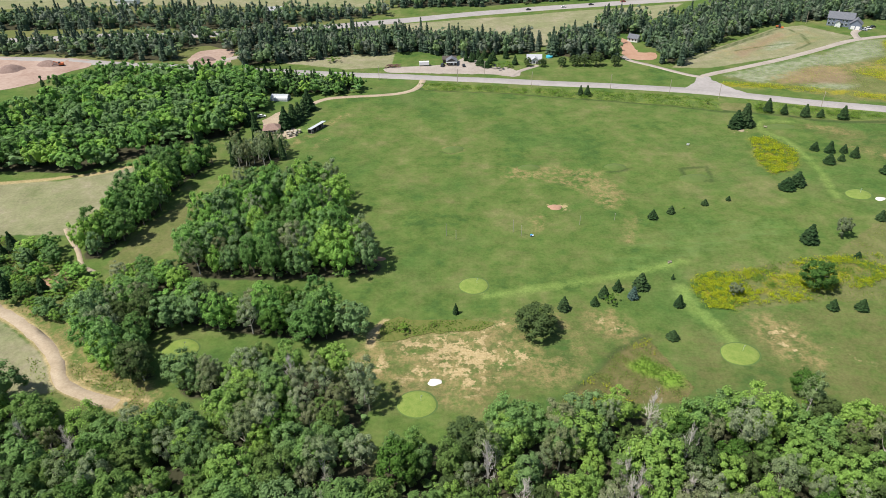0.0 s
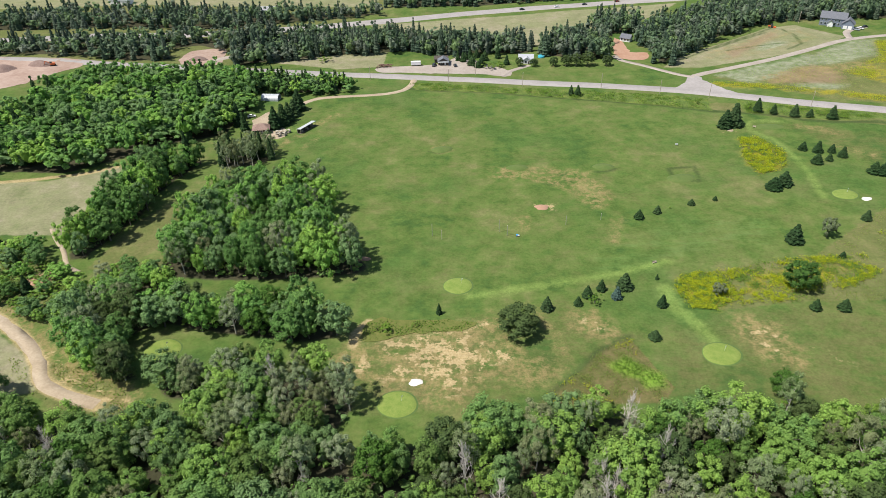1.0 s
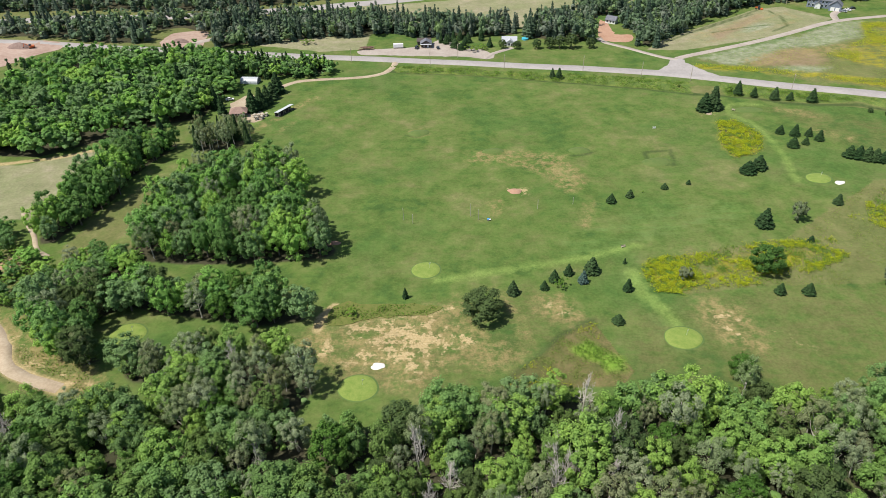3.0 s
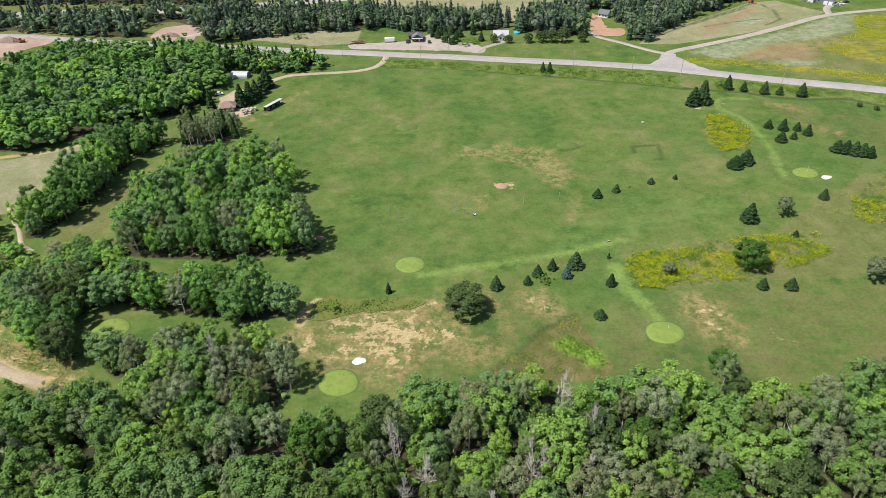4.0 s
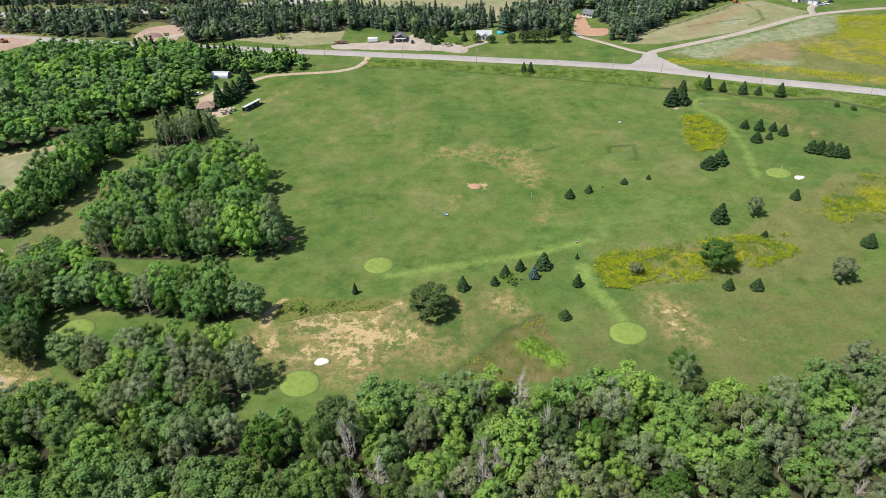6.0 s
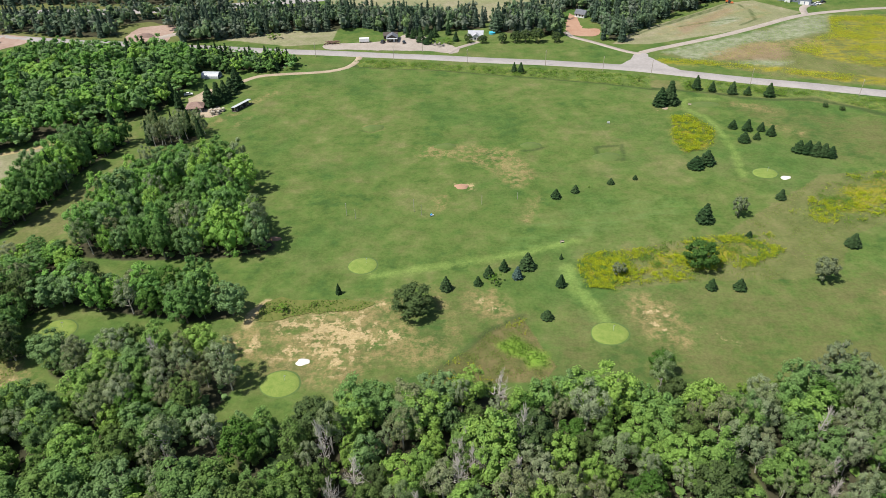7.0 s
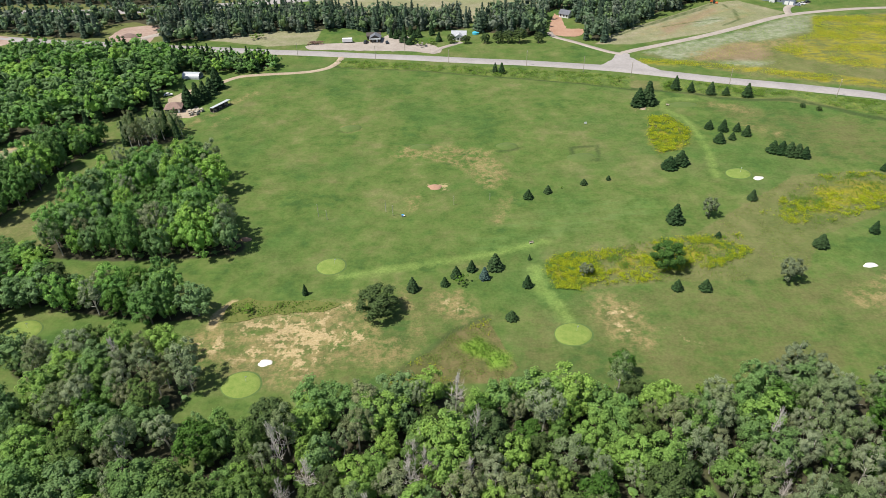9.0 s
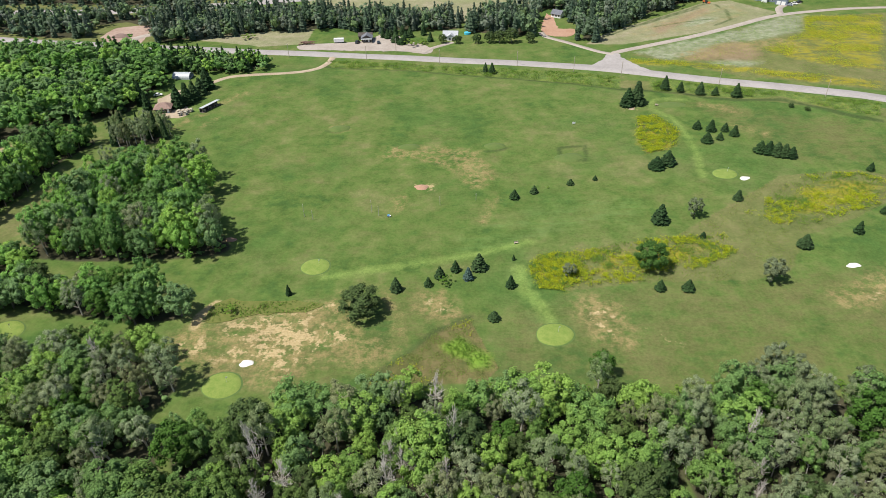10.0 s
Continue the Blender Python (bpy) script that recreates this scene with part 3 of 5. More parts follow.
def build_land():
    xs, ys = spread(-420, 460, 2.5, 4000), spread(60, 640, 2.5, 4000)
    xs, ys = (np.union1d(g, g[(g > lo) & (g < hi)] + 1.25) for g, lo, hi in ((xs, -41, 170), (ys, 119, 310)))
    X, Y = np.meshgrid(xs, ys)
    Z = height(X, Y)
    # a ditch beside the road
    Z = Z - 0.8 * np.clip(inside(X, Y, DITCH) / 4, 0, 1)
    ny, nx = X.shape
    idx = np.arange(ny * nx).reshape(ny, nx)
    faces = np.stack([idx[:-1, :-1], idx[:-1, 1:], idx[1:, 1:], idx[1:, :-1]], -1).reshape(-1, 4)
    ob = link("ground", np.column_stack([X.ravel(), Y.ravel(), Z.ravel()]), faces, ground_material(), smooth=True)
    x, y = X.ravel(), Y.ravel()

    def put(name, *d):
        a = ob.data.attributes.new(name, "FLOAT", "POINT")
        a.data.foreach_set("value", np.clip(np.max(d, axis=0) / 6.0, -2, 2).astype(np.float32))

    put("path", 1.5 - along(x, y, [(-235, 258), (-190, 268), (-165, 276), (-152, 284)]), *[w - along(x, y, l) for w, l in ((1.6, [(-27, 156), (-27, 161), (-25, 165), (-23, 168)]), (0.1, [(-24, 158), (-19, 158), (-8, 161), (8, 163), (14, 166)]))], 2.6 - along(x, y, CREEK_PATH))
    put("bare", inside(x, y, [(-116, 148), (-106, 141), (-93, 136), (-87, 133.5), (-92, 131.5), (-108, 138), (-115, 142)]), inside(x, y, [(-149, 187), (-147, 198), (-140, 196), (-138, 188), (-143, 182)]), inside(x, y, [(-129, 160), (-121, 155), (-114, 148), (-118, 147), (-126, 154)]), *[inside(x, y, p) for p in SAND], 4.2 - np.hypot((x - 43) * 0.8, y - 241), 3 - along(x, y, [(146, 313), (150, 315)]), 1.5 - along(x, y, [(188, 162), (202, 170)]), 1.2 - along(x, y, [(114, 150), (122, 144)]))
    put("dry", inside(x, y, [(-162, 184), (-140, 174), (-121, 160), (-111, 148), (-94, 141), (-86, 134), (-98, 134), (-112, 141), (-119, 150), (-136, 163), (-160, 178)]) + 2, 0.9 - along(x, y, [(32, 175), (35.5, 164.5), (38.2, 155), (40.5, 145)]), inside(x, y, [(22, 152), (38, 150), (41, 143), (30, 136), (14, 138)]) - 1, *[1.2 - along(x, y, l) for l in ([(180, 445), (215, 468), (246, 491)], [(176, 436), (214, 459), (252, 485)], [(185, 430), (230, 450), (262, 470), (258, 490)])], inside(x, y, DRY) + 2.5, *[1.3 - along(x, y, l) for l in [[(32.7, 224.4), (36.4, 226.9), (36.1, 234.1), (33.8, 232.4), (33.2, 227.0)], [(68.0, 213.7), (70.2, 221.7), (73.6, 230.0)], [(62.5, 254.6), (66.8, 245.2), (72.6, 247.9), (66.2, 240.4)]]], *[inside(x, y, p) + 4 for p in SAND], 5 - along(x, y, [(180, 160), (205, 172)]),
        1.6 - along(x, y, [(-83, 305), (-77, 317), (-74, 322)]), 1.6 - along(x, y, [(-67, 336), (-58, 352)]), 0.9 - along(x, y, [(-69, 306), (-64, 318)]), 9 - along(x, y, [(201, 388), (228, 398), (259, 400)]), 2.5 - along(x, y, [(184, 315), (196, 305)]), 4 - np.hypot(x - 0, y - 301), 2.0 - along(x, y, [(190, 288), (200, 278)]))
    put("rough", inside(x, y, [(-700, 440), (-140, 440), (-100, 520), (-50, 600), (-50, 800), (-700, 800)]), inside(x, y, ROUGH), inside(x, y, GLADE), inside(x, y, ISLAND), inside(x, y, GOLD_B), inside(x, y, DITCH), inside(x, y, MEADOW), inside(x, y, CREEK_BANK), inside(x, y, WL))
    put("hay", inside(x, y, FIELD_L), inside(x, y, [(-450, 590), (-60, 605), (-60, 800), (-600, 800)]), inside(x, y, [(-200, 190), (-150, 168), (-128, 152), (-118, 138), (-128, 134), (-200, 150)]), inside(x, y, HAY), inside(x, y, HAY_L), inside(x, y, MEDIAN), -1e3 + 0 * x)
    put("parched", inside(x, y, [(62, 128), (240, 118), (240, 182), (165, 173), (110, 170), (78, 163)]), inside(x, y, [(-34, 130), (60, 130), (66, 160), (40, 178), (20, 170), (-30, 162)]) - 2,
        inside(x, y, [(165, 330), (250, 285), (250, 240), (200, 245), (185, 290)]) - 4)
    put("weedy", inside(x, y, BROWN))
    put("mint", *[inside(x, y, p) for p in MINT])
    put("pale", inside(x, y, [(216.9, 455.4), (230.1, 465.9), (239.2, 463.6), (234.5, 453.9), (221.1, 446.5), (213.9, 445.6)]), *[inside(x, y, p) for p in MEADOW_PALE])
    put("straw", inside(x, y, [(190.6, 445.6), (220.2, 470.8), (240.8, 490.2), (241.2, 482.4), (219.7, 460.1), (192.7, 433.1)]), inside(x, y, MEADOW_STRAW))
    put("goldy", inside(x, y, GOLD_A) - 1, inside(x, y, GOLD_B) - 0.5, inside(x, y, GOLD_C) - 7, inside(x, y, GOLD_A2) - 7, *[inside(x, y, p) for p in MEADOW_GOLD])
    put("swath", 1.9 - along(x, y, DITCH_EDGE), *[0.9 - along(x, y, l) for l in RANGE_TEES], 0.9 - along(x, y, [(30, 132), (42.2, 143.8), (49.8, 152.1), (60.5, 158.6)]), *[1.0 - along(x, y, l) for l in SWATHS])
    put("lush", inside(x, y, LUSH))
    put("verge", *[inside(x, y, p) for p in VERGE])
    put("track", 1.3 - along(x, y, [(11, 181), (25, 184), (39, 187), (54, 190), (69, 194), (84, 199)]), 2.0 - along(x, y, [(79, 183), (79, 172), (84, 163), (86, 156)]),
        1.1 - along(x, y, TEE_TRACK), 1.6 - along(x, y, [(-72, 336), (-86, 316), (-92, 300)]))
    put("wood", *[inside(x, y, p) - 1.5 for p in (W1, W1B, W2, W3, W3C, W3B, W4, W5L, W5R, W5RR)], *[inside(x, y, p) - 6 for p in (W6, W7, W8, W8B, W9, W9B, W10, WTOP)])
    tagged(ob, "mown grass land with dry and bare patches", "ground", kind="structure")


build_land()
ribbon("road", MAIN_ROAD, 10.0, ASPHALT, "pale worn asphalt country road", "road")
ribbon("highway", HIGHWAY, 15.0, ASPHALT, "wide pale asphalt highway in the distance", "road")
ribbon("side_road", SIDE_ROAD, 5.5, GRAVEL, "pale gravel side road", "road", rise=0.09)
ribbon("house_driveway", HOUSE_DRIVE, 5.0, GRAVEL, "gravel driveway to the large house", "driveway", rise=0.15)
ribbon("red_lane", RED_LANE, 4.0, GRAVEL, "narrow gravel lane beside the trees", "lane", rise=0.14)
ribbon("club_lane", CLUB_LANE, 4.0, TAN_TRACK, "curved tan gravel lane across the lawn", "lane", rise=0.1, ragged=0.04)
ribbon("pit_lane", PIT_LANE, 7.0, GRAVEL, "gravel lane past the earth pit", "lane", rise=0.13)
ribbon("lot_lane", LOT_LOOP, 4.0, GRAVEL, "gravel lane to the white house", "lane", rise=0.14)
ribbon("creek_path", CREEK_PATH, 4.2, TAN_TRACK, "sandy track along the creek bank", "path", rise=0.05, ragged=0.1, spacing=3.0)
ribbon("wood_path", WOOD_PATH, 1.8, TAN_TRACK, "narrow earth path between the trees", "path", rise=0.1, ragged=0.1)
patch("junction", [(138, 380), (147, 388), (151, 396), (154, 400), (158, 399), (160, 392), (162, 382), (168, 371), (172, 363), (150, 372)], ASPHALT, "worn asphalt where the side road meets", "road", z0=0.10)
patch("yard", YARD, TAN_TRACK, "gravel yard at the clubhouse", "yard")
patch("gravel_lot", LOT, GRAVEL, "open gravel lot across the road", "parking lot", z0=0.07)
patch("earth_pit", PIT_A, PINK_EARTH, "bare reddish earth pit", "earth pit")
patch("small_pit", PIT_B, PINK_EARTH, "bare earth clearing beside the road", "earth pit", z0=0.08)
patch("red_clearing", RED_DIRT, RED_EARTH, "bare red earth in front of the small house", "earth")
TALL_TURF = simple("tall_grass_turf", (0.082, 0.112, 0.026), (0.150, 0.150, 0.048), 0.7, 0.95, bump_d=0.12, spec=0.05)
tagged(patch("tall_grass_patch", ISLAND, TALL_TURF, "uncut olive grass patch in the lawn", "tall grass", 0.14, 3, 0.3), kind="stuff")
for i, (x, y, rx, ry) in enumerate(GREENS):
    g = new("putting_green")
    g.empty_display_size = 0.2
    tagged(g, "pale close-mown oval putting green", "putting green", "putting greens")
    blob("fringe", x + 0.15, y, rx + 0.5, ry + 0.45, FRINGE, g, 0.03, 0.10, 0.02, i + 50)
    blob("turf", x, y, rx, ry, GREEN_TURF, g, 0.13, 0.16, 0.02, i + 50)
TEE_TURF = simple("tee_turf", (0.068, 0.116, 0.026), (0.108, 0.140, 0.038), 0.35, 0.95, bump_d=0.05)
for i, (x, y, rx, ry, h) in enumerate(((0.5, 301.0, 5.5, 4.0, 0.9), (36, 279.5, 5.0, 3.2, 0.7), (76, 277.5, 5.0, 3.4, 0.7), (108, 263.5, 6.5, 4.2, 0.6), (168, 316, 7.0, 4.0, 0.4))):
    tagged(blob("tee_mound", x, y, rx, ry, TEE_TURF, None, 0.05, h, 0.06, i + 31), "low grassy mound on the driving range", "mound", "range mounds")
for i, (x, y, rx, ry) in enumerate(BUNKERS):
    tagged(blob("sand_bunker", x, y, rx * 0.92, ry * 0.9, WHITE_SAND, None, 0.06, -0.03, 0.13, i + 9), "small white sand bunker in the grass", "bunker", "sand bunkers")

# ------------------------------------------------------------------ trees
def ico(sub):
    bm = bmesh.new()
    bmesh.ops.create_icosphere(bm, subdivisions=sub, radius=1)
    v, f = np.array([q.co[:] for q in bm.verts]), np.array([[w.index for w in q.verts] for q in bm.faces])
    bm.free()
    return v, f


ICO1, ICO2 = ico(1), ico(2)


def sprays(pos, nrm, size, rng, fold=0.25):
    """Leaf sprays: small bent lozenges facing about along nrm. Four corners each."""
    n = len(pos)
    nrm = nrm + rng.normal(scale=0.32, size=(n, 3))
    nrm /= np.linalg.norm(nrm, axis=1)[:, None] + 1e-9
    a = np.cross(nrm, rng.normal(size=(n, 3)))
    a /= np.linalg.norm(a, axis=1)[:, None] + 1e-9
    b = np.cross(nrm, a)
    s = size * rng.uniform(0.6, 1.35, (n, 1))
    q = np.stack([pos + a * s, pos + b * s * 0.62 - nrm * s * fold, pos - a * s * 0.9, pos - b * s * 0.62 - nrm * s * fold], 1)
    return q.reshape(-1, 3)


def crown_mesh(rng, w, h, lobes, per_lobe, size, low=0.16, core=ICO2, airy=0.0, fill=0.72, lumpy=0.22):
    """A domed crown of many uneven lobes over a dark middle, each lobe a rough core set with small leaf sprays."""
    cz, rz, rw = h * (0.5 + low / 2), h * (0.5 - low / 2), w / 2
    V, Fq, Ft = [], [], []
    count = 0
    golden = np.pi * (3 - 5 ** 0.5)
    ph = rng.uniform(0, 6.28, 3)
    cv, cf = core
    for k in range(lobes):
        if k == 0:
            D, c, r = np.array([0, 0, 1.0]), np.array([0, 0, cz * 0.95]), np.array([rw * 0.66, rw * 0.66, rz * 0.70])
        else:
            z = np.clip(1 - 1.66 * (k - 0.5) / lobes + rng.normal(scale=0.05), -0.7, 0.98)
            a = k * golden + rng.normal(scale=0.25)
            D = np.array([np.sqrt(1 - z * z) * np.cos(a), np.sqrt(1 - z * z) * np.sin(a), z])
            out = rng.uniform(0.70, 0.88) * (1 + lumpy * (np.sin(2 * a + ph[0]) * 0.6 + np.sin(3 * a + ph[1]) * 0.5 + np.sin(4 * z + ph[2]) * 0.5))
            c = np.array([0, 0, cz]) + D * [rw * out, rw * out, rz * out]
            r = np.array([1, 1, rng.uniform(0.75, 1.0)]) * rw * rng.uniform(0.15, 0.28)
        jag = 1 + rng.normal(scale=0.16, size=(len(cv), 1))
        V.append(cv * jag * r * fill * (0.75 if airy and k else 0.92 if not airy else 0.6) + c)
        Ft.append(cf + count)
        count += len(cv)
        m = int(per_lobe * (0.5 if k == 0 else 1.0) * (1 - airy))
        d = rng.normal(size=(m, 3))
        d = d / np.linalg.norm(d, axis=1)[:, None] + D * 0.55 + (0, 0, 0.15)
        d /= np.linalg.norm(d, axis=1)[:, None]
        p = c + d * r * rng.uniform(0.72, 1.22, (m, 1)) ** 1.2
        q = sprays(p, d * 0.75 + D * 0.55 + (0, 0, 0.45), size, rng)
        V.append(q)
        Fq.append(np.arange(len(q)).reshape(-1, 4) + count)
        count += len(q)
    V = np.concatenate(V)
    V[:, 2] = np.maximum(V[:, 2], h * 0.03)
    return V, [*map(tuple, np.concatenate(Ft).tolist()), *map(tuple, np.concatenate(Fq).tolist())]


def limb(p0, p1, r0, r1, sides=6, bend=0.0, rng=None, rings=3):
    """A tapered, slightly bent limb."""
    p0, p1 = np.array(p0, float), np.array(p1, float)
    ax = p1 - p0
    ln = np.linalg.norm(ax)
    ax /= ln
    s = np.cross(ax, (0.3, 0.9, 0.1))
    s /= np.linalg.norm(s)
    t = np.cross(ax, s)
    off = (rng.normal(size=3) if rng is not None else np.zeros(3)) * bend * ln
    V, Fc = [], []
    for i in range(rings + 1):
        k = i / rings
        c = p0 + ax * ln * k + off * np.sin(np.pi * k)
        r = r0 + (r1 - r0) * k
        for j in range(sides):
            a = 2 * np.pi * j / sides
            V.append(c + r * (np.cos(a) * s + np.sin(a) * t))
    for i in range(rings):
        for j in range(sides):
            Fc.append((i * sides + j, i * sides + (j + 1) % sides, (i + 1) * sides + (j + 1) % sides, (i + 1) * sides + j))
    Fc.append(tuple(range(rings * sides, (rings + 1) * sides)))
    return np.array(V), Fc


def join(pieces):
    V, Fc, n = [], [], 0
    for v, f in pieces:
        V.append(np.asarray(v))
        Fc += [tuple(i + n for i in q) for q in f]
        n += len(v)
    return np.concatenate(V), Fc


def trunk_mesh(rng, h, w, limbs=5, thick=0.022, top=0.7):
    out = [limb((0, 0, -0.3), (rng.normal() * 0.02 * h, rng.normal() * 0.02 * h, top * h), thick * h * 1.3, thick * h * 0.35, 7, 0.02, rng, 4)]
    for k in range(limbs):
        a, z = k * 2.4 + rng.normal() * 0.3, h * rng.uniform(0.22, 0.5)
        e = np.array([np.cos(a) * w * rng.uniform(0.2, 0.36), np.sin(a) * w * rng.uniform(0.2, 0.36), z + h * rng.uniform(0.15, 0.32)])
        out.append(limb((0, 0, z), e, thick * h * 0.5, thick * h * 0.12, 5, 0.06, rng, 2))
    return join(out)


def spruce_mesh(rng, w, h, layers, arms, base=0.04):
    """Whorls of drooping, ragged boughs round a dark core."""
    V, Fc, n = [], [], 0
    ring = 9
    prof = [(0.02, 0.50), (0.12, 0.62), (0.45, 0.40), (0.8, 0.15), (0.96, 0.02)]
    for z, r in prof:
        a = np.arange(ring) * 2 * np.pi / ring
        rr = w / 2 * r * (1 + rng.normal(scale=0.12, size=ring))
        V.append(np.column_stack([rr * np.cos(a), rr * np.sin(a), np.full(ring, z * h)]))
    for k in range(len(prof) - 1):
        Fc += [(k * ring + j, k * ring + (j + 1) % ring, (k + 1) * ring + (j + 1) % ring, (k + 1) * ring + j) for j in range(ring)]
    n = ring * len(prof)
    for i in range(layers):
        k = (i + rng.uniform(0, 0.5)) / layers
        z = h * (base + (1 - base) * k)
        reach = w / 2 * (1 - k) ** 0.66 * (1.0 if k > 0.12 else 0.9) + 0.05 * w * (k > 0.9)
        for j in range(max(4, int(arms * (1 - 0.55 * k)))):
            a = j * 2 * np.pi / max(4, int(arms * (1 - 0.55 * k))) + i * 0.9 + rng.normal(scale=0.12)
            r = reach * rng.uniform(0.78, 1.14)
            d, s = np.array([np.cos(a), np.sin(a), 0]), np.array([-np.sin(a), np.cos(a), 0])
            wd = r * rng.uniform(0.26, 0.36) + 0.12
            lift = h * 0.045
            p = [d * r * 0.1 + (0, 0, z + lift), d * r * 0.62 + s * wd + (0, 0, z - lift * 0.3), d * r + (0, 0, z - lift * 0.6),
                 d * r * 0.62 - s * wd + (0, 0, z - lift * 0.3), d * r * 0.6 + (0, 0, z + lift * 1.1)]
            V.append(np.array(p))
            Fc += [(n, n + 1, n + 4), (n + 1, n + 2, n + 4), (n + 2, n + 3, n + 4), (n + 3, n, n + 4)]
            n += 5
    V = np.concatenate(V)
    V[:, 2] = np.maximum(V[:, 2], 0.02)
    return V, Fc


def dead_mesh(rng, h, w):
    """A bare, grey, twiggy tree."""
    lean = rng.normal(size=2) * 0.04 * h
    out = [limb((0, 0, -0.3), (*lean, h * 0.97), 0.017 * h, 0.004 * h, 6, 0.02, rng, 4)]
    for k in range(34):
        z = rng.uniform(0.36, 0.97)
        a, r = rng.uniform(0, 6.28), w / 2 * rng.uniform(0.3, 0.9) * (1.2 - z)
        o = np.array([lean[0] * z, lean[1] * z, h * 0.97 * z])
        e = o + (np.cos(a) * r, np.sin(a) * r, h * rng.uniform(0.05, 0.17))
        out.append(limb(o, e, 0.0042 * h, 0.0015 * h, 4, 0.08, rng, 2))
        for _ in range(7):
            m = o + (e - o) * rng.uniform(0.35, 0.98)
            out.append(limb(m, m + rng.normal(size=3) * r * 0.3 + (0, 0, 0.05 * h), 0.0026 * h, 0.0012 * h, 3, 0.1, rng, 1))
    return join(out)


MASTER_H, MASTER_W = 10.0, 8.0


def master(name, kind, seed, label, category, lobes=36, per_lobe=54, size=0.25):
    """One tree, 10 m high and 8 m wide (spruces 5 m), to be copied at other sizes."""
    rng = np.random.default_rng(seed)
    e = new(name)
    e.empty_display_size = 0.2
    tagged(e, label, category)
    if kind == "spruce":
        link("trunk", *limb((0, 0, -0.3), (0, 0, 9.4), 0.16, 0.03, 6), BARK, e)
        link("crown", *spruce_mesh(rng, 5.0, 10.0, 17, 13), NEEDLE, e)
    elif kind == "blue":
        link("trunk", *limb((0, 0, -0.3), (0, 0, 9.4), 0.16, 0.03, 6), BARK, e)
        link("crown", *spruce_mesh(rng, 5.0, 10.0, 17, 13), BLUE_NEEDLE, e)
    elif kind == "old":
        link("trunk", *limb((0, 0, -0.3), (0, 0, 9.4), 0.16, 0.03, 6), DEAD_WOOD, e)
        link("crown", *crown_mesh(rng, 5.0, 10.0, 34, 66, 0.20, 0.14, core=ICO1, airy=0.2, lumpy=0.3), OLD_NEEDLE, e)
    elif kind == "oak":
        link("trunk", *trunk_mesh(rng, MASTER_H, MASTER_W, 6, 0.024, 0.6), BARK, e)
        link("crown", *crown_mesh(rng, MASTER_W, MASTER_H, 40, 50, 0.25, 0.04, core=ICO1, lumpy=0.07), DARK_LEAF if seed == 70 else MID_LEAF, e)
    elif kind == "dead":
        link("trunk", *dead_mesh(rng, 10.0, 7.0), DEAD_WOOD, e)
    else:
        airy = {"birch": 0.30, "scrub": 0.15}.get(kind, 0.0)
        link("trunk", *trunk_mesh(rng, MASTER_H, MASTER_W, 6, 0.02 if kind != "birch" else 0.017, 0.72), DEAD_WOOD if kind == "birch" else BARK, e)
        low = {"maple": 0.06, "grove": 0.02, "lawn": 0.04, "birch": 0.26, "scrub": 0.0}[kind]
        link("crown", *crown_mesh(rng, MASTER_W * (0.85 if kind == "birch" else 1), MASTER_H, lobes, per_lobe, size, low, core=ICO1, airy=airy), {"maple": LEAF, "grove": LIT_GROVE_LEAF, "birch": PALE_LEAF, "lawn": OLD_NEEDLE, "scrub": BRUSH_LEAF}[kind], e)
    return e


MAPLES = [master("maple_tree", "maple", 10 + i, "broadleaf tree with a full green crown", "tree") for i in range(5)]
THIN_MAPLES = [master("broadleaf_tree", "grove", 40 + i, "tall leafy tree with a full green crown", "tree", 30, 46, 0.29) for i in range(4)]
BIRCHES = [master("birch_tree", "birch", 20 + i, "thin grey-green tree with pale trunk", "tree", 26, 105, 0.18) for i in range(3)]
SPRUCES = [master("spruce_tree", "spruce", 30 + i, "dark green conical spruce tree", "tree") for i in range(4)]
LAWN_TREE = master("young_tree", "lawn", 25, "small grey-green leafy tree on the grass", "tree", 28, 80, 0.24)
OAKS = [master("oak_tree", "oak", 70 + i, "dark green broadleaf tree with a dense crown", "tree") for i in range(2)]
BLUE_SPRUCE = master("spruce_tree", "blue", 35, "blue-green conical spruce on the lawn", "tree")
OLD_SPRUCE = master("old_conifer", "old", 37, "tall ragged grey-green old conifer", "tree")
DEADS = [master("dead_tree", "dead", 50 + i, "bare grey dead tree", "tree") for i in range(3)]
SCRUBS = [master("shrub", "scrub", 60 + i, "rounded light green shrub", "shrub", 12, 44, 0.38) for i in range(3)]
USED = set()


def plant(src, x, y, w, h, turn=None, group="", label="", lean=0.0):
    """Sets a tree of that width and height at (x, y). The first use takes the master itself."""
    base_w = 5.0 if src.name.startswith(("spruce", "old")) else 7.0 if src.name.startswith("dead") else MASTER_W
    a = random.uniform(0, 360) if turn is None else turn
    m = pose(x, y, float(height(x, y)) - 0.05, 0, 0, a) @ pose(0, 0, 0, lean, 0, 0) @ Matrix.Diagonal((w / base_w, w / base_w, h / MASTER_H, 1))
    if src.name not in USED:
        USED.add(src.name)
        LATER.append((src, m))
        ob = src
        if group or label:
            tagged(ob, label, "", group)
        return ob
    ob = copy_thing(src, m)
    if group or label:
        tagged(ob, label, "", group)
    return ob


LATER = []


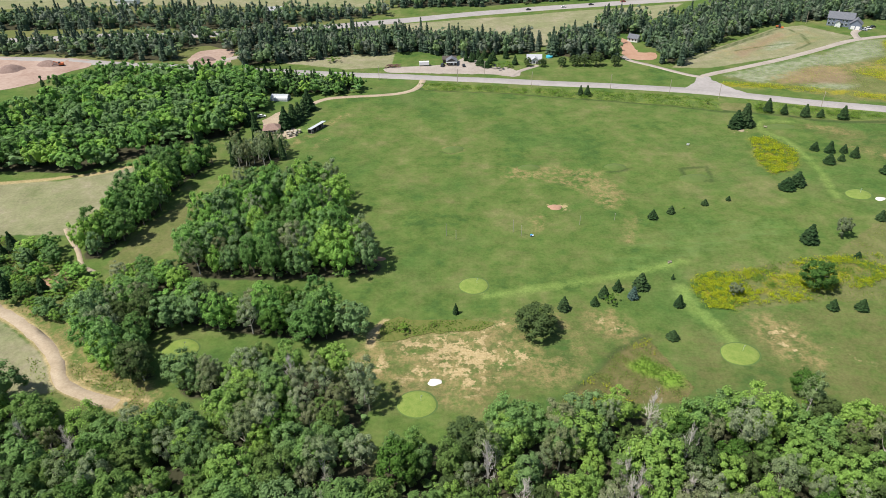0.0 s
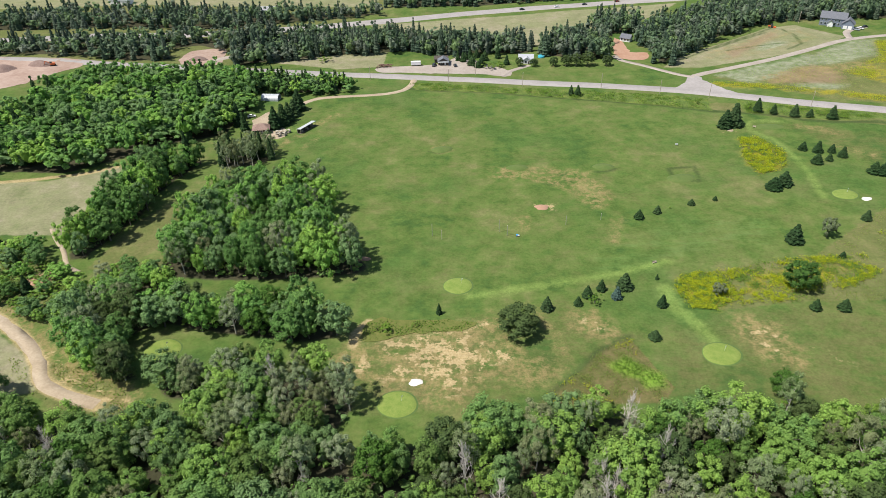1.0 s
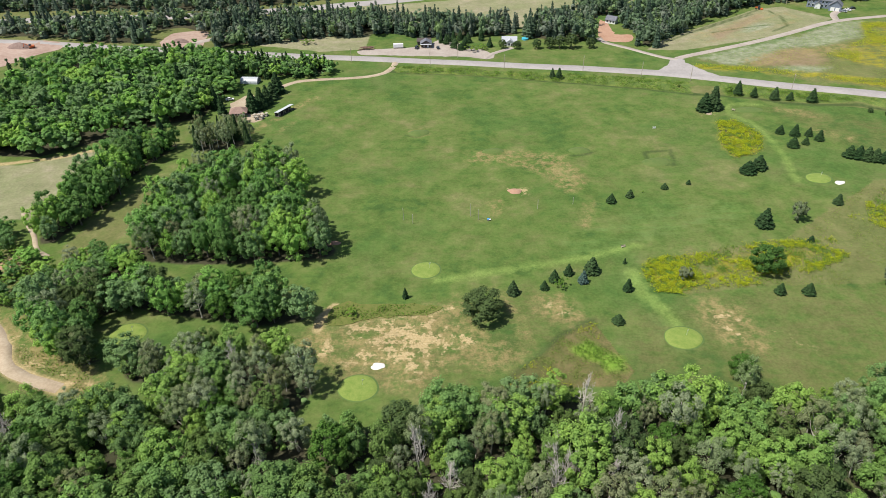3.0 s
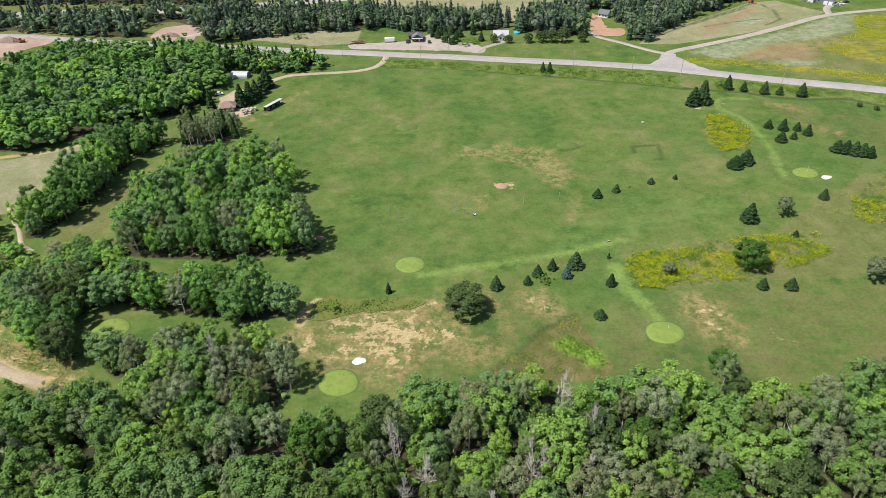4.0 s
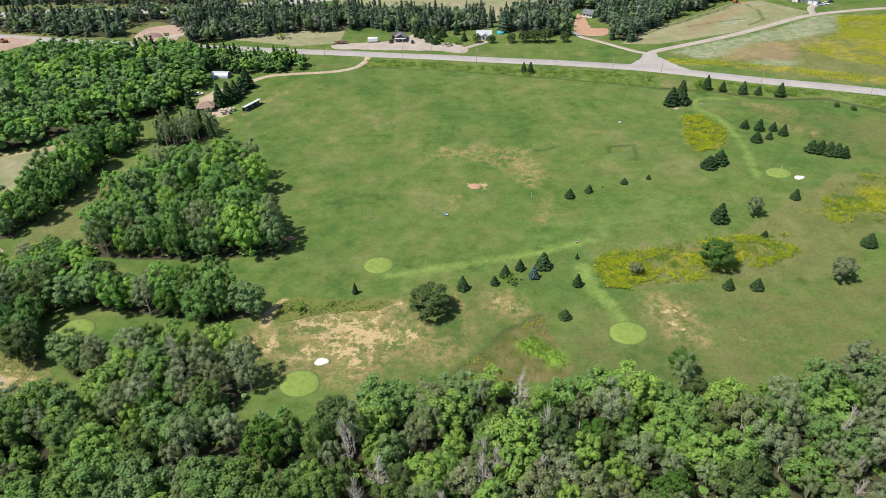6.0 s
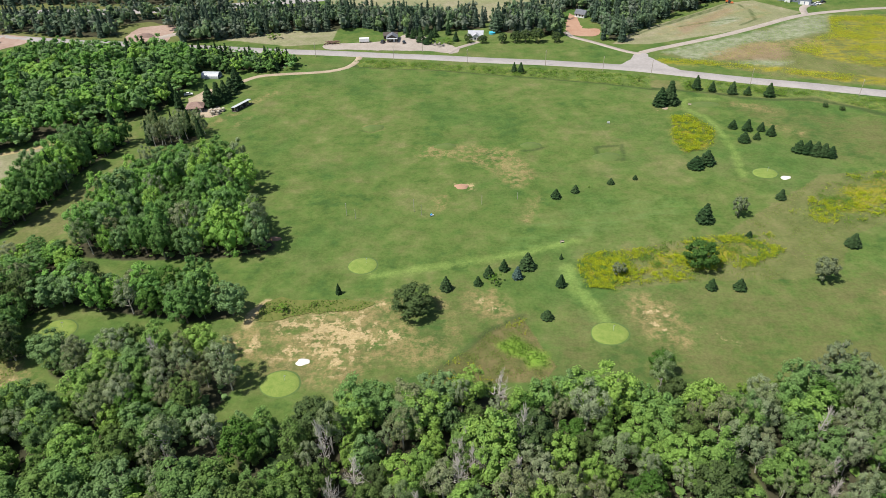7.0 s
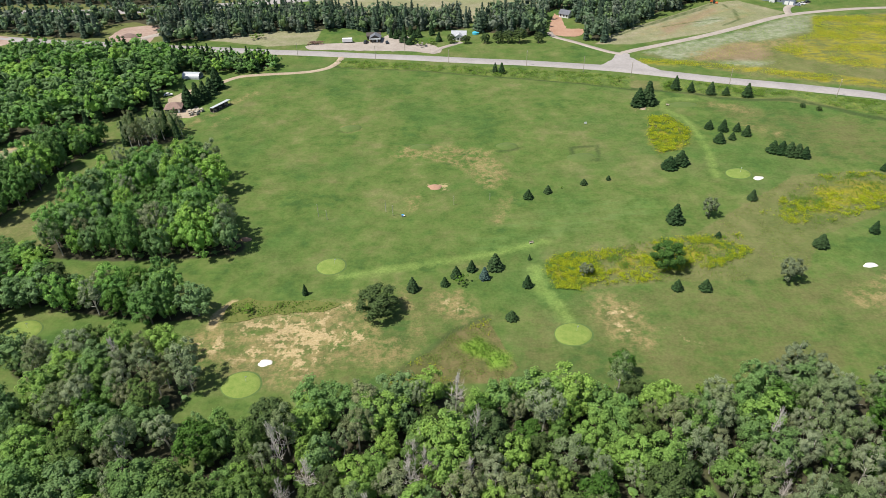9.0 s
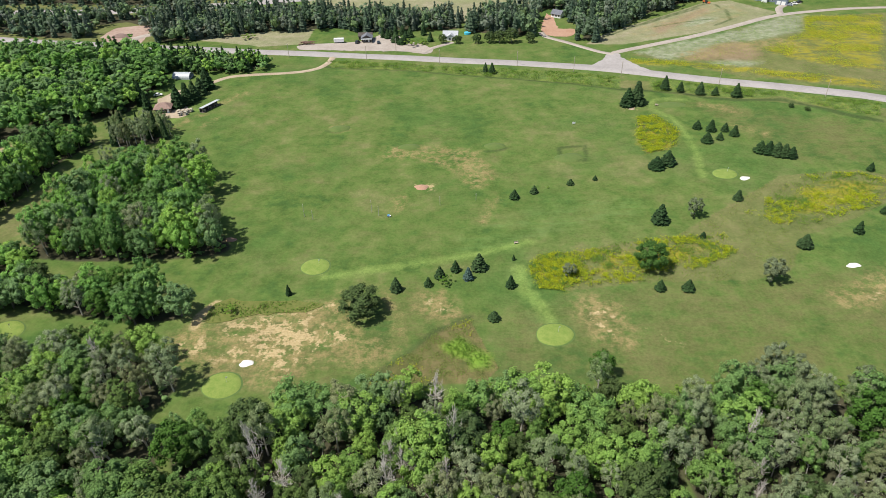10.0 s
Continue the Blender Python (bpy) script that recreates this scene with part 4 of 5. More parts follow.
def scatter(poly, spacing, seed, margin=0.0, jitter=0.38, edge=None):
    """Places inside a polygon on a shaken triangular grid."""
    rng = np.random.default_rng(seed)
    p = np.array(poly, float)
    x0, y0, x1, y1 = *p.min(0), *p.max(0)
    out = []
    for j, y in enumerate(np.arange(y0, y1 + spacing, spacing * 0.87)):
        xs = np.arange(x0 - spacing, x1 + spacing, spacing) + (j % 2) * spacing / 2
        out.append(np.column_stack([xs, np.full(len(xs), y)]))
    q = np.concatenate(out)
    q = q + rng.normal(scale=jitter * spacing * 0.6, size=q.shape)
    q = q[inside(q[:, 0], q[:, 1], poly) > margin]
    for line, gap in ((CREEK_PATH, 4.5), (WOOD_PATH, 2.5), (MAIN_ROAD, 8), (HIGHWAY, 12), (PIT_LANE, 6), (CLUB_LANE, 4), (SIDE_ROAD, 6), (RED_LANE, 4)):
        q = q[along(q[:, 0], q[:, 1], line) > gap]
    for x, y, rx, ry in GREENS:
        q = q[np.hypot(q[:, 0] - x, q[:, 1] - y) > rx + 4.0]
    return q


def wood(poly, spacing, seed, kinds, size, group, margin=1.5, tall=1.1, lean=3.0):
    """Single trees over a polygon. kinds: pairs of a list of masters and its share; size: mean crown width."""
    rng = np.random.default_rng(seed)
    shares = np.cumsum([s for _, s in kinds]) / sum(s for _, s in kinds)
    for x, y in scatter(poly, spacing, seed, margin):
        kind = kinds[int(np.searchsorted(shares, rng.random()))][0]
        src = kind[rng.integers(len(kind))]
        k = rng.uniform(0.62, 1.28)
        w = size * k * rng.uniform(0.88, 1.12)
        h = size * tall * (0.35 + 0.65 * k) * rng.uniform(0.85, 1.15)
        if src.name.startswith("dead") and float(inside(x, y, poly)) < 6.0:
            src = BIRCHES[int(x) % 3]
        if src.name.startswith(("spruce", "old")):
            w, h = w * 0.62, h * 1.15
        elif src.name.startswith("birch"):
            w, h = w * 0.9, h * 1.12
        elif src.name.startswith("shrub"):
            w, h = w * 0.55, h * 0.35
        elif src.name.startswith("dead"):
            w, h = w * 0.85, h * 1.28
        plant(src, x, y, w, h, rng.uniform(0, 360), group, lean=float(rng.normal()) * lean)


def bulk(name, polys, spacing, seed, spruce, size, label, tall=1.1, margin=1.0, leafy=(12, 17, 0.72), leaf=None):
    """Far woods as one mesh: small spruces and broad crowns, each with its own tint."""
    rng = np.random.default_rng(seed)
    lib = {True: [spruce_mesh(rng, 5.0, 10.0, 8, 8) for _ in range(4)], False: [crown_mesh(rng, 8.0, 10.0, *leafy, 0.05, ICO1, fill=0.85) for _ in range(6)]}
    for k, material, nm in ((True, HAZED_NEEDLE if leaf not in (None, LIT_GROVE_LEAF) else NEEDLE, "needle_woods"), (False, leaf or LEAF, "leaf_woods")):
        V, Fc, T, n = [], [], [], 0
        for i, poly in enumerate(polys):
            for x, y in scatter(poly, spacing, seed + i, margin):
                if (rng.random() < spruce) != k:
                    continue
                v, f = lib[k][rng.integers(len(lib[k]))]
                w = size * rng.uniform(0.75, 1.25) / (5.0 / 0.74 if k else 8.0)
                h = size * tall * rng.uniform(0.62, 1.3) * (1.12 if k else 1.0) / 10
                a = rng.uniform(0, 6.28)
                c, s = math.cos(a), math.sin(a)
                q = np.column_stack([(v[:, 0] * c - v[:, 1] * s) * w + x, (v[:, 0] * s + v[:, 1] * c) * w + y, v[:, 2] * h + float(height(x, y)) - 0.1])
                V.append(q)
                Fc += [tuple(j + n for j in g) for g in f]
                T.append(np.full(len(v), rng.random()))
                n += len(v)
        if V:
            ob = link(name, np.concatenate(V), Fc, material, tint=np.concatenate(T))
            tagged(ob, label, "woods", kind="stuff")


NEAR = "trees of the near wood"
wood(W5R, 6.9, 1, [(MAPLES, 0.50), (BIRCHES, 0.24), (OAKS, 0.13), (DEADS, 0.04)], 9.8, NEAR, tall=1.3)
wood(W5L, 6.9, 2, [(MAPLES, 0.76), (BIRCHES, 0.14), (OAKS, 0.07), (DEADS, 0.03)], 9.8, NEAR, tall=1.2)
wood(W5RR, 6.0, 3, [(MAPLES, 0.28), (BIRCHES, 0.54), (OAKS, 0.05), ([OLD_SPRUCE], 0.08), (DEADS, 0.09)], 8.6, NEAR, tall=1.42, lean=8.0)
wood(W3B, 6.0, 4, [(MAPLES, 0.52), (BIRCHES, 0.43), (DEADS, 0.05)], 9.0, "trees by the creek", tall=1.2)
wood(W3, 6.0, 5, [(THIN_MAPLES, 0.78), (BIRCHES, 0.1), (OAKS, 0.12)], 10.2, "trees by the creek", margin=0.2, tall=1.32)
wood(W3C, 5.0, 15, [(THIN_MAPLES, 0.7), (BIRCHES, 0.3)], 7.0, "trees by the creek", margin=0.0, tall=1.0)
wood(W1, 6.8, 6, [(THIN_MAPLES, 0.90), (BIRCHES, 0.10)], 10.0, "trees of the round wood", tall=1.5)
wood(W1B, 4.4, 7, [(BIRCHES, 0.8), (SPRUCES, 0.2)], 7.2, "trees of the round wood", margin=0.3, tall=1.45)
wood(W2, 6.0, 8, [(THIN_MAPLES, 0.92), (SPRUCES, 0.08)], 9.8, "trees of the hedgerow", margin=0.0, tall=1.5)
wood(WL, 4.5, 9, [(SCRUBS, 0.74), (THIN_MAPLES, 0.18), (SPRUCES, 0.08)], 7.6, "scrub by the track", tall=0.9, margin=0.3)
for x, y, w, h in ((-91.0, 302.5, 6.5, 10.0), (-86.0, 300.0, 6.0, 9.5), (-95.5, 303.5, 6.5, 10.5), (-82.0, 296.5, 5.5, 8.5)):
    plant(BIRCHES[int(-x) % 3], x, y, w, h, 30 * x, "trees of the round wood")
rng_edge = np.random.default_rng(33)
for line in (W5L[2:7], W5R[1:8], W5RR[0:7]):
    for x, y in smooth_line(line, 5.0):
        w = float(rng_edge.uniform(2.6, 5.6))
        plant(SCRUBS[int(rng_edge.integers(3))], float(x + rng_edge.normal()), float(y + rng_edge.normal() * 1.3) - 0.2, w, w * float(rng_edge.uniform(0.7, 1.1)), None, "bushes along the wood")
bulk("undergrowth", [W5L, W5R, W5RR, W3B, W3, WL, W1, W2], 5.2, 60, 0.0, 4.6, "green undergrowth and saplings under the trees", 0.6, 1.5, (4, 8, 0.6))
bulk("leafy_woods", [W4], 7.2, 100, 0.16, 11.0, "mixed green woods with yellow-green crowns", 1.12, 1.0, (14, 24, 0.62), LIT_GROVE_LEAF)
bulk("young_spruce_woods", [W10], 4.4, 120, 0.45, 7.6, "dense young spruce and leafy trees", 1.05, 0.5, (9, 14, 0.7), LIT_GROVE_LEAF)
bulk("spruce_woods", [W6, W7, W8, W8B], 5.4, 140, 0.50, 8.8, "dark spruce woods with some leafy trees", 1.4, 1.0, (7, 12, 0.95), HAZED_LEAF)
bulk("far_woods", [W9, W9B, WTOP], 6.6, 160, 0.45, 8.6, "far mixed woods of spruce and leafy trees", 1.25, 1.0, (6, 10, 1.05), HAZED_LEAF)

# ------------------------------------------------------------------ single trees
for x, y, w, h in ((39.8, 101.1, 6.5, 13.5), (42.9, 98.0, 6.5, 14), (38.5, 102.6, 6.5, 11), (47.4, 104.4, 6.5, 11), (41.4, 105.0, 6.5, 12)):
    plant(DEADS[int(x * 3) % 3], x, y, w, h, 40 * x, NEAR)
for x, y, w, h, lean in ((142.4, 127.5, 7.5, 15.5, 4), (146.5, 124.0, 6.5, 14.0, -5), (150.0, 116.0, 7.0, 13.0, 6), (160.8, 118.5, 7.5, 14.0, -4), (136.5, 125.0, 6.5, 11.5, 5)):
    plant(OLD_SPRUCE, x, y, w, h, 50 * x, NEAR, "", lean)
plant(OAKS[1], 97.4, 132.6, 7.6, 8.6, 10, NEAR)
ROW_SPRUCE = [(36.5, 172.9, 4.5, 6.3), (47.3, 175.1, 3.4, 4.0), (51.2, 179.4, 4.3, 5.4), (56.6, 182.9, 3.9, 5.1), (64.8, 183.9, 6.3, 7.2), (75.0, 173.3, 3.8, 5.4),
              (68.5, 157.5, 4.6, 3.6), (81.0, 230.0, 4.6, 4.6), (89.4, 233.8, 3.7, 4.0), (105.1, 239.8, 3.5, 3.0), (115.9, 242.7, 2.4, 2.4)]
TEE_SPRUCE = [(146.0, 317.6, 8.6, 11.0), (151.0, 319.4, 10.0, 14.0), (143.2, 250.3, 8.0, 6.2), (148.9, 253.6, 8.2, 7.2), (133.9, 209.0, 7.2, 8.8), (167.6, 222.2, 4.4, 5.0),
              (123.5, 169.0, 4.1, 4.6), (132.4, 168.3, 4.8, 4.8), (146.4, 197.7, 2.9, 2.9), (178.8, 189.2, 6.0, 5.8), (200.6, 195.9, 4.0, 5.6), (226.8, 238.8, 3.7, 4.2), (216.0, 207.5, 3.8, 4.3)]
ROAD_SPRUCE = [(76.5, 376.2, 3.7, 6.3), (80.3, 375.0, 4.7, 6.5), (170.6, 338.1, 5.8, 8.2), (177.8, 334.6, 4.5, 5.6), (186.4, 329.3, 5.7, 7.3), (193.7, 327.4, 4.5, 4.5), (202.8, 322.9, 6.2, 7.8)]
CLUSTER_SPRUCE = [(171.8, 287.0, 4.8, 4.8), (177.2, 283.8, 5.3, 6.5), (171.8, 272.7, 6.2, 5.5), (178.2, 274.5, 3.9, 4.2), (183.4, 283.0, 4.2, 4.8), (185.8, 277.8, 4.9, 5.9),
                  (190.8, 260.4, 6.6, 6.1), (193.7, 258.6, 6.8, 6.7), (196.5, 256.9, 6.8, 6.9), (199.1, 255.4, 6.6, 6.6), (201.6, 254.0, 5.8, 5.6)]
EDGE_SPRUCE = [(-117.4, 342.0, 4.6, 13), (-110.0, 333.8, 5, 15), (-104.7, 326.9, 4.4, 12), (-134.5, 384.7, 5.2, 14), (-121.6, 380.2, 4.8, 13), (-119.4, 401.2, 4.6, 12.5), (-116.4, 404.0, 5, 13), (-123.4, 346.1, 4.4, 14), (-122.1, 368.0, 5.2, 12), (-121.0, 329.8, 4.8, 13)]
CLUB_SPRUCE = [(-89.3, 330.2, 6.8, 14.0), (-86.0, 334.9, 7.0, 13.6), (-84.0, 340.5, 6.4, 12.1), (-81.8, 356.7, 8.0, 14.0), (-82.8, 348.0, 6.6, 11.0)]
for group, rows in (("spruces on the fairway", ROW_SPRUCE), ("spruces by the tee", TEE_SPRUCE), ("spruces by the road", ROAD_SPRUCE), ("cluster of small spruces", CLUSTER_SPRUCE), ("spruces at the clubhouse", CLUB_SPRUCE), ("spruces along the leafy wood", EDGE_SPRUCE)):
    for i, (x, y, w, h) in enumerate(rows):
        plant(SPRUCES[i % 4], x, y, w * (1.35 if rows is CLUB_SPRUCE or rows is EDGE_SPRUCE else 1.08), h * 0.88, i * 77, group)
plant(BLUE_SPRUCE, 60.9, 178.1, 4.4, 5.0, 0, "spruces on the fairway")
for src, x, y, w, h, label in ((OAKS[0], 26.0, 161.6, 14.2, 10.4, "large round dark green tree alone on the lawn"), (SCRUBS[0], 52.9, 175.6, 4.6, 4.0, "small light green tree beside the spruces"),
                               (LAWN_TREE, 147.3, 211.6, 6.0, 8.7, "slender leaning grey-green tree on the lawn"), (OAKS[1], 123.1, 180.7, 11.5, 11.0, "large round dark green tree among goldenrod"),
                               (LAWN_TREE, 95.3, 178.3, 5.0, 5.0, "small thin tree among goldenrod"), (LAWN_TREE, 160.1, 170.9, 7.6, 9.6, "pale grey-green tree at the field edge"),
                               (SPRUCES[2], 0.4, 172.0, 2.6, 4.3, "small dark leaning spruce on the lawn"), (SPRUCES[1], 77.2, 188.2, 1.6, 2.4, "tiny dark spruce beside the track"),
                               (SCRUBS[1], -16.6, 163.3, 4.4, 3.2, "green shrub in the rough island")):
    plant(src, x, y, w, h, 30, "", label)
for x, y in ((223.0, 305.3), (228.5, 300.0)):
    plant(OAKS[0], x, y, 2.8, 2.3, x * 9, "", "small round dark bush on the grass")
YARD_TREES = [(73.5, 430.9, 4.5, 5.7), (81.8, 431.3, 5.2, 6.5), (88.4, 430.7, 6.0, 7.2), (96.0, 429.8, 6.4, 8.4), (108.0, 428.3, 4.8, 6.1), (51.0, 432.5, 4.9, 6.1), (60.6, 431.0, 4.9, 5.3),
              (19.8, 438.4, 7.4, 5.8), (26.6, 437.4, 6.1, 6.9), (10.5, 448.6, 3.9, 6.4), (15.7, 451.1, 4.7, 4.7), (14, 446, 5.0, 6.0), (19, 451, 4.5, 7.0), (24, 433, 6.5, 4.0), (29, 448, 5.5, 6.5), (38, 452, 4.5, 9.0), (23.5, 455, 5.0, 6.0), (43, 437, 4.5, 6.0)]
for i, (x, y, w, h) in enumerate(YARD_TREES):
    plant(OAKS[0] if i < 7 else SPRUCES[i % 4], x, y, w * (1.4 if i < 5 else 1.15), h * (1.2 if i < 5 else 1.08), i * 50, "yard trees across the road")
for x, y, w, h in ((-81.0, 448.3, 9.3, 3.9), (30.8, 429.6, 9.5, 4.5), (38.0, 432.0, 7.0, 4.0), (143.5, 353.0, 3.2, 3.2), (-20, 164, 2.2, 1.6), (-7, 166, 2.5, 1.3), (167.7, 341.9, 5.0, 3.2), (95.5, 237.0, 1.2, 1.1)):
    plant(SCRUBS[int(x) % 3], x, y, w, h, x * 9)

# ------------------------------------------------------------------ meadow flowers and tall grass
def tufts(name, polys, per_m2, material, tall, size, label, seed, patchy=0.5, each=4, scale=0.12, avoid=(), wide=0.0, clump=0.0):
    """Tall plants over polygons, thicker in drifts. One mesh."""
    rng = np.random.default_rng(seed)
    P = []
    for poly in polys:
        corners = np.array(poly, float)
        lo, hi = corners.min(0), corners.max(0)
        n = int((hi - lo).prod() * per_m2)
        q = rng.uniform(lo, hi, (n, 2))
        c = q
        if clump:
            c = rng.uniform(lo, hi, (max(1, n // 13), 2))[rng.integers(max(1, n // 13), size=n)]
            q = c + rng.normal(scale=clump, size=(n, 2))
        drift = np.zeros(n)
        for _ in range(9):
            a, k = rng.uniform(0, 6.28), scale * rng.uniform(0.6, 3.0)
            drift += np.sin(k * (c[:, 0] * math.cos(a) + c[:, 1] * math.sin(a)) + rng.uniform(0, 6.28)) * 0.47 * 0.45
        keep = (inside(q[:, 0], q[:, 1], poly) + rng.normal(scale=0.6, size=n) > 0.2) & (drift + rng.normal(scale=0.22, size=n) > patchy * 1.2 - 0.9)
        P.append(q[keep])
    P = np.concatenate(P)
    for line, gap in avoid:
        P = P[along(P[:, 0], P[:, 1], line) > gap]
    n = len(P)
    base = np.column_stack([P, height(P[:, 0], P[:, 1])])
    tops = np.repeat(base, each, 0)
    k = len(tops)
    tops = tops + np.column_stack([rng.normal(scale=wide or size * 0.9, size=(k, 2)), tall * rng.uniform(0.45, 1.1, k)])
    nr = np.column_stack([rng.normal(scale=0.5, size=(k, 2)), np.ones(k)])
    V = sprays(tops, nr, size, rng, 0.5)
    ob = link(name, V, np.arange(len(V)).reshape(-1, 4), material, tint=np.repeat(rng.random(n), 4 * each))
    return tagged(ob, label, "plants", kind="stuff")


for poly, thick, size, gaps, scale, seed, words in ((GOLD_A, 9.0, 0.17, 0.06, 0.45, 1, "dense yellow goldenrod in flower"), (GOLD_A2, 7.0, 0.17, 0.82, 0.22, 2, "scattered yellow goldenrod in flower"),
                                                    (GOLD_B, 6.0, 0.18, 0.40, 0.35, 3, "dense yellow goldenrod in flower"), (GOLD_C, 5.0, 0.18, 0.90, 0.2, 4, "scattered yellow goldenrod in flower")):
    tufts("goldenrod", [poly], thick, GOLD, 0.9, size, words, seed, gaps, 5, scale, (), 0.2, 0.6)
    tufts("goldenrod_leaves", [poly], thick * 0.7, BRUSH_LEAF, 0.6, 0.2, "green goldenrod leaves", seed, gaps - 0.08, 3, scale, (), 0.4, 0.8)
ROADS = ((MAIN_ROAD, 7.5), (SIDE_ROAD, 4.0))
tufts("goldenrod", MEADOW_GOLD, 3.4, GOLD, 0.8, 0.20, "broad drifts of yellow goldenrod", 5, 0.80, 2, 0.10, ROADS, 0.5)
tufts("tall_grass", [ROUGH, GOLD_B], 1.8, WEED, 0.16, 0.17, "tall green weeds and grass", 6, 0.6, 2, 0.2, (), 0.3, 1.1)
tufts("tall_grass", VERGE, 3.2, BRUSH_LEAF, 0.5, 0.20, "green weeds in the ditch", 7, 0.55, 3, 0.3, ROADS, 0.4, 0.8)
tufts("tall_grass", [ISLAND], 3.0, BRUSH_LEAF, 0.6, 0.18, "rough weeds between the mown grass", 8, 0.45, 3, 0.5)
tufts("tall_grass", [BROWN], 3.0, WEED, 0.35, 0.16, "dry olive weeds beside the mown grass", 18, 0.72, 3, 0.5, (), 0.5, 0.8)
tufts("tall_grass", [LUSH], 5.0, BRUSH_LEAF, 0.5, 0.2, "bright green weeds", 19, 0.45, 3, 0.5)
tufts("tall_grass", [CREEK_BANK, WL], 1.8, WEED, 0.3, 0.24, "weeds and low scrub", 9, 0.5, 2, 0.25, ((CREEK_PATH, 3.5), (WOOD_PATH, 2.0)))
tufts("tall_grass", [MEADOW], 0.6, WEED, 0.2, 0.2, "tall green meadow grass", 10, 0.65, 2, 0.08, ROADS)
tufts("goldenrod", [[(29, 131), (34, 136), (41, 141.5), (48, 137), (52, 131)], [(55, 153), (60, 157.5), (62, 153), (61, 149)]], 4.0, GOLD, 0.8, 0.18, "yellow weeds along the wood edge", 11, 0.8, 3, 0.4)

# ------------------------------------------------------------------ building materials
WHITE = simple("white_siding", (0.66, 0.66, 0.64), (0.78, 0.78, 0.76), 1.0, 0.6, bump_d=0)
BLUEGREY = simple("blue_grey_siding", (0.15, 0.18, 0.23), (0.20, 0.23, 0.29), 1.0, 0.6, bump_d=0)
PALE_ROOF = simple("pale_shingle", (0.30, 0.31, 0.33), (0.42, 0.43, 0.45), 1.2, 0.9)
SHINGLE = simple("grey_shingle", (0.10, 0.108, 0.125), (0.165, 0.17, 0.19), 1.2, 0.9)
BROWN_SHINGLE = simple("brown_shingle", (0.19, 0.125, 0.10), (0.29, 0.20, 0.165), 1.2, 0.9)
STEEL = simple("painted_steel", (0.38, 0.41, 0.42), (0.50, 0.52, 0.53), 0.5, 0.35, 0.0, 0)
DARK = simple("dark_timber", (0.055, 0.045, 0.04), (0.10, 0.085, 0.07), 1.5, 0.85)
TIMBER = simple("weathered_timber", (0.30, 0.25, 0.19), (0.44, 0.38, 0.30), 1.5, 0.85)
PALE_POST = simple("pale_post", (0.34, 0.32, 0.25), (0.46, 0.43, 0.35), 1.5, 0.8)
LOGS = simple("old_logs", (0.13, 0.075, 0.055), (0.24, 0.15, 0.12), 1.5, 0.9)
TYRE = simple("rubber", (0.02, 0.02, 0.02), (0.04, 0.04, 0.04), 3.0, 0.8, bump_d=0)
BLUE = simple("blue_plastic", (0.05, 0.25, 0.50), (0.08, 0.33, 0.60), 2.0, 0.4, bump_d=0)
POOL = simple("pool_water", (0.05, 0.38, 0.52), (0.09, 0.46, 0.60), 1.0, 0.1, bump_d=0)
ORANGE = simple("machine_orange", (0.45, 0.10, 0.03), (0.55, 0.15, 0.05), 2.0, 0.5, bump_d=0)
CONCRETE = simple("concrete", (0.40, 0.39, 0.37), (0.52, 0.51, 0.48), 1.0, 0.9)


def paint(name, c):
    return simple(name, tuple(0.9 * k for k in c), c, 2.0, 0.3, 0.0, 0, 0.5)


CART_TOP = paint("cart_top", (0.46, 0.42, 0.34))
CAR_WHITE, CAR_DARK, CAR_RED, CAR_SILVER = paint("car_white", (0.75, 0.75, 0.75)), paint("car_black", (0.03, 0.035, 0.04)), paint("car_red", (0.35, 0.03, 0.03)), paint("car_silver", (0.35, 0.38, 0.42))
GLASS, _gn, _gb = mat("window_glass")
_gb.inputs["Base Color"].default_value = (0.03, 0.04, 0.05, 1)
_gb.inputs["Roughness"].default_value = 0.05
_gb.inputs["Specular IOR Level"].default_value = 0.8


def box(bm, x0, y0, z0, x1, y1, z1, bevel=0.0):
    m = Matrix.LocRotScale(((x0 + x1) / 2, (y0 + y1) / 2, (z0 + z1) / 2), None, (x1 - x0, y1 - y0, z1 - z0))
    r = bmesh.ops.create_cube(bm, size=1, matrix=m)
    if bevel:
        e = list({e for v in r["verts"] for e in v.link_edges})
        bmesh.ops.bevel(bm, geom=e, offset=bevel, segments=2, affect="EDGES", profile=0.5)
    return bm


def boxed(*args, bevel=0.0):
    return box(bmesh.new(), *args, bevel=bevel)


def prism(profile, y0, y1):
    """A solid from an x-z outline, drawn out along y."""
    bm = bmesh.new()
    a = [bm.verts.new((x, y0, z)) for x, z in profile]
    b = [bm.verts.new((x, y1, z)) for x, z in profile]
    bm.faces.new(a)
    bm.faces.new(b[::-1])
    for i in range(len(a)):
        j = (i + 1) % len(a)
        bm.faces.new((a[j], a[i], b[i], b[j]))
    bmesh.ops.recalc_face_normals(bm, faces=bm.faces)
    return bm


def tube(x, y, z0, z1, r0, r1=None, sides=8):
    bm = bmesh.new()
    bmesh.ops.create_cone(bm, cap_ends=True, segments=sides, radius1=r0, radius2=r0 if r1 is None else r1, depth=z1 - z0, matrix=Matrix.Translation((x, y, (z0 + z1) / 2)))
    return bm


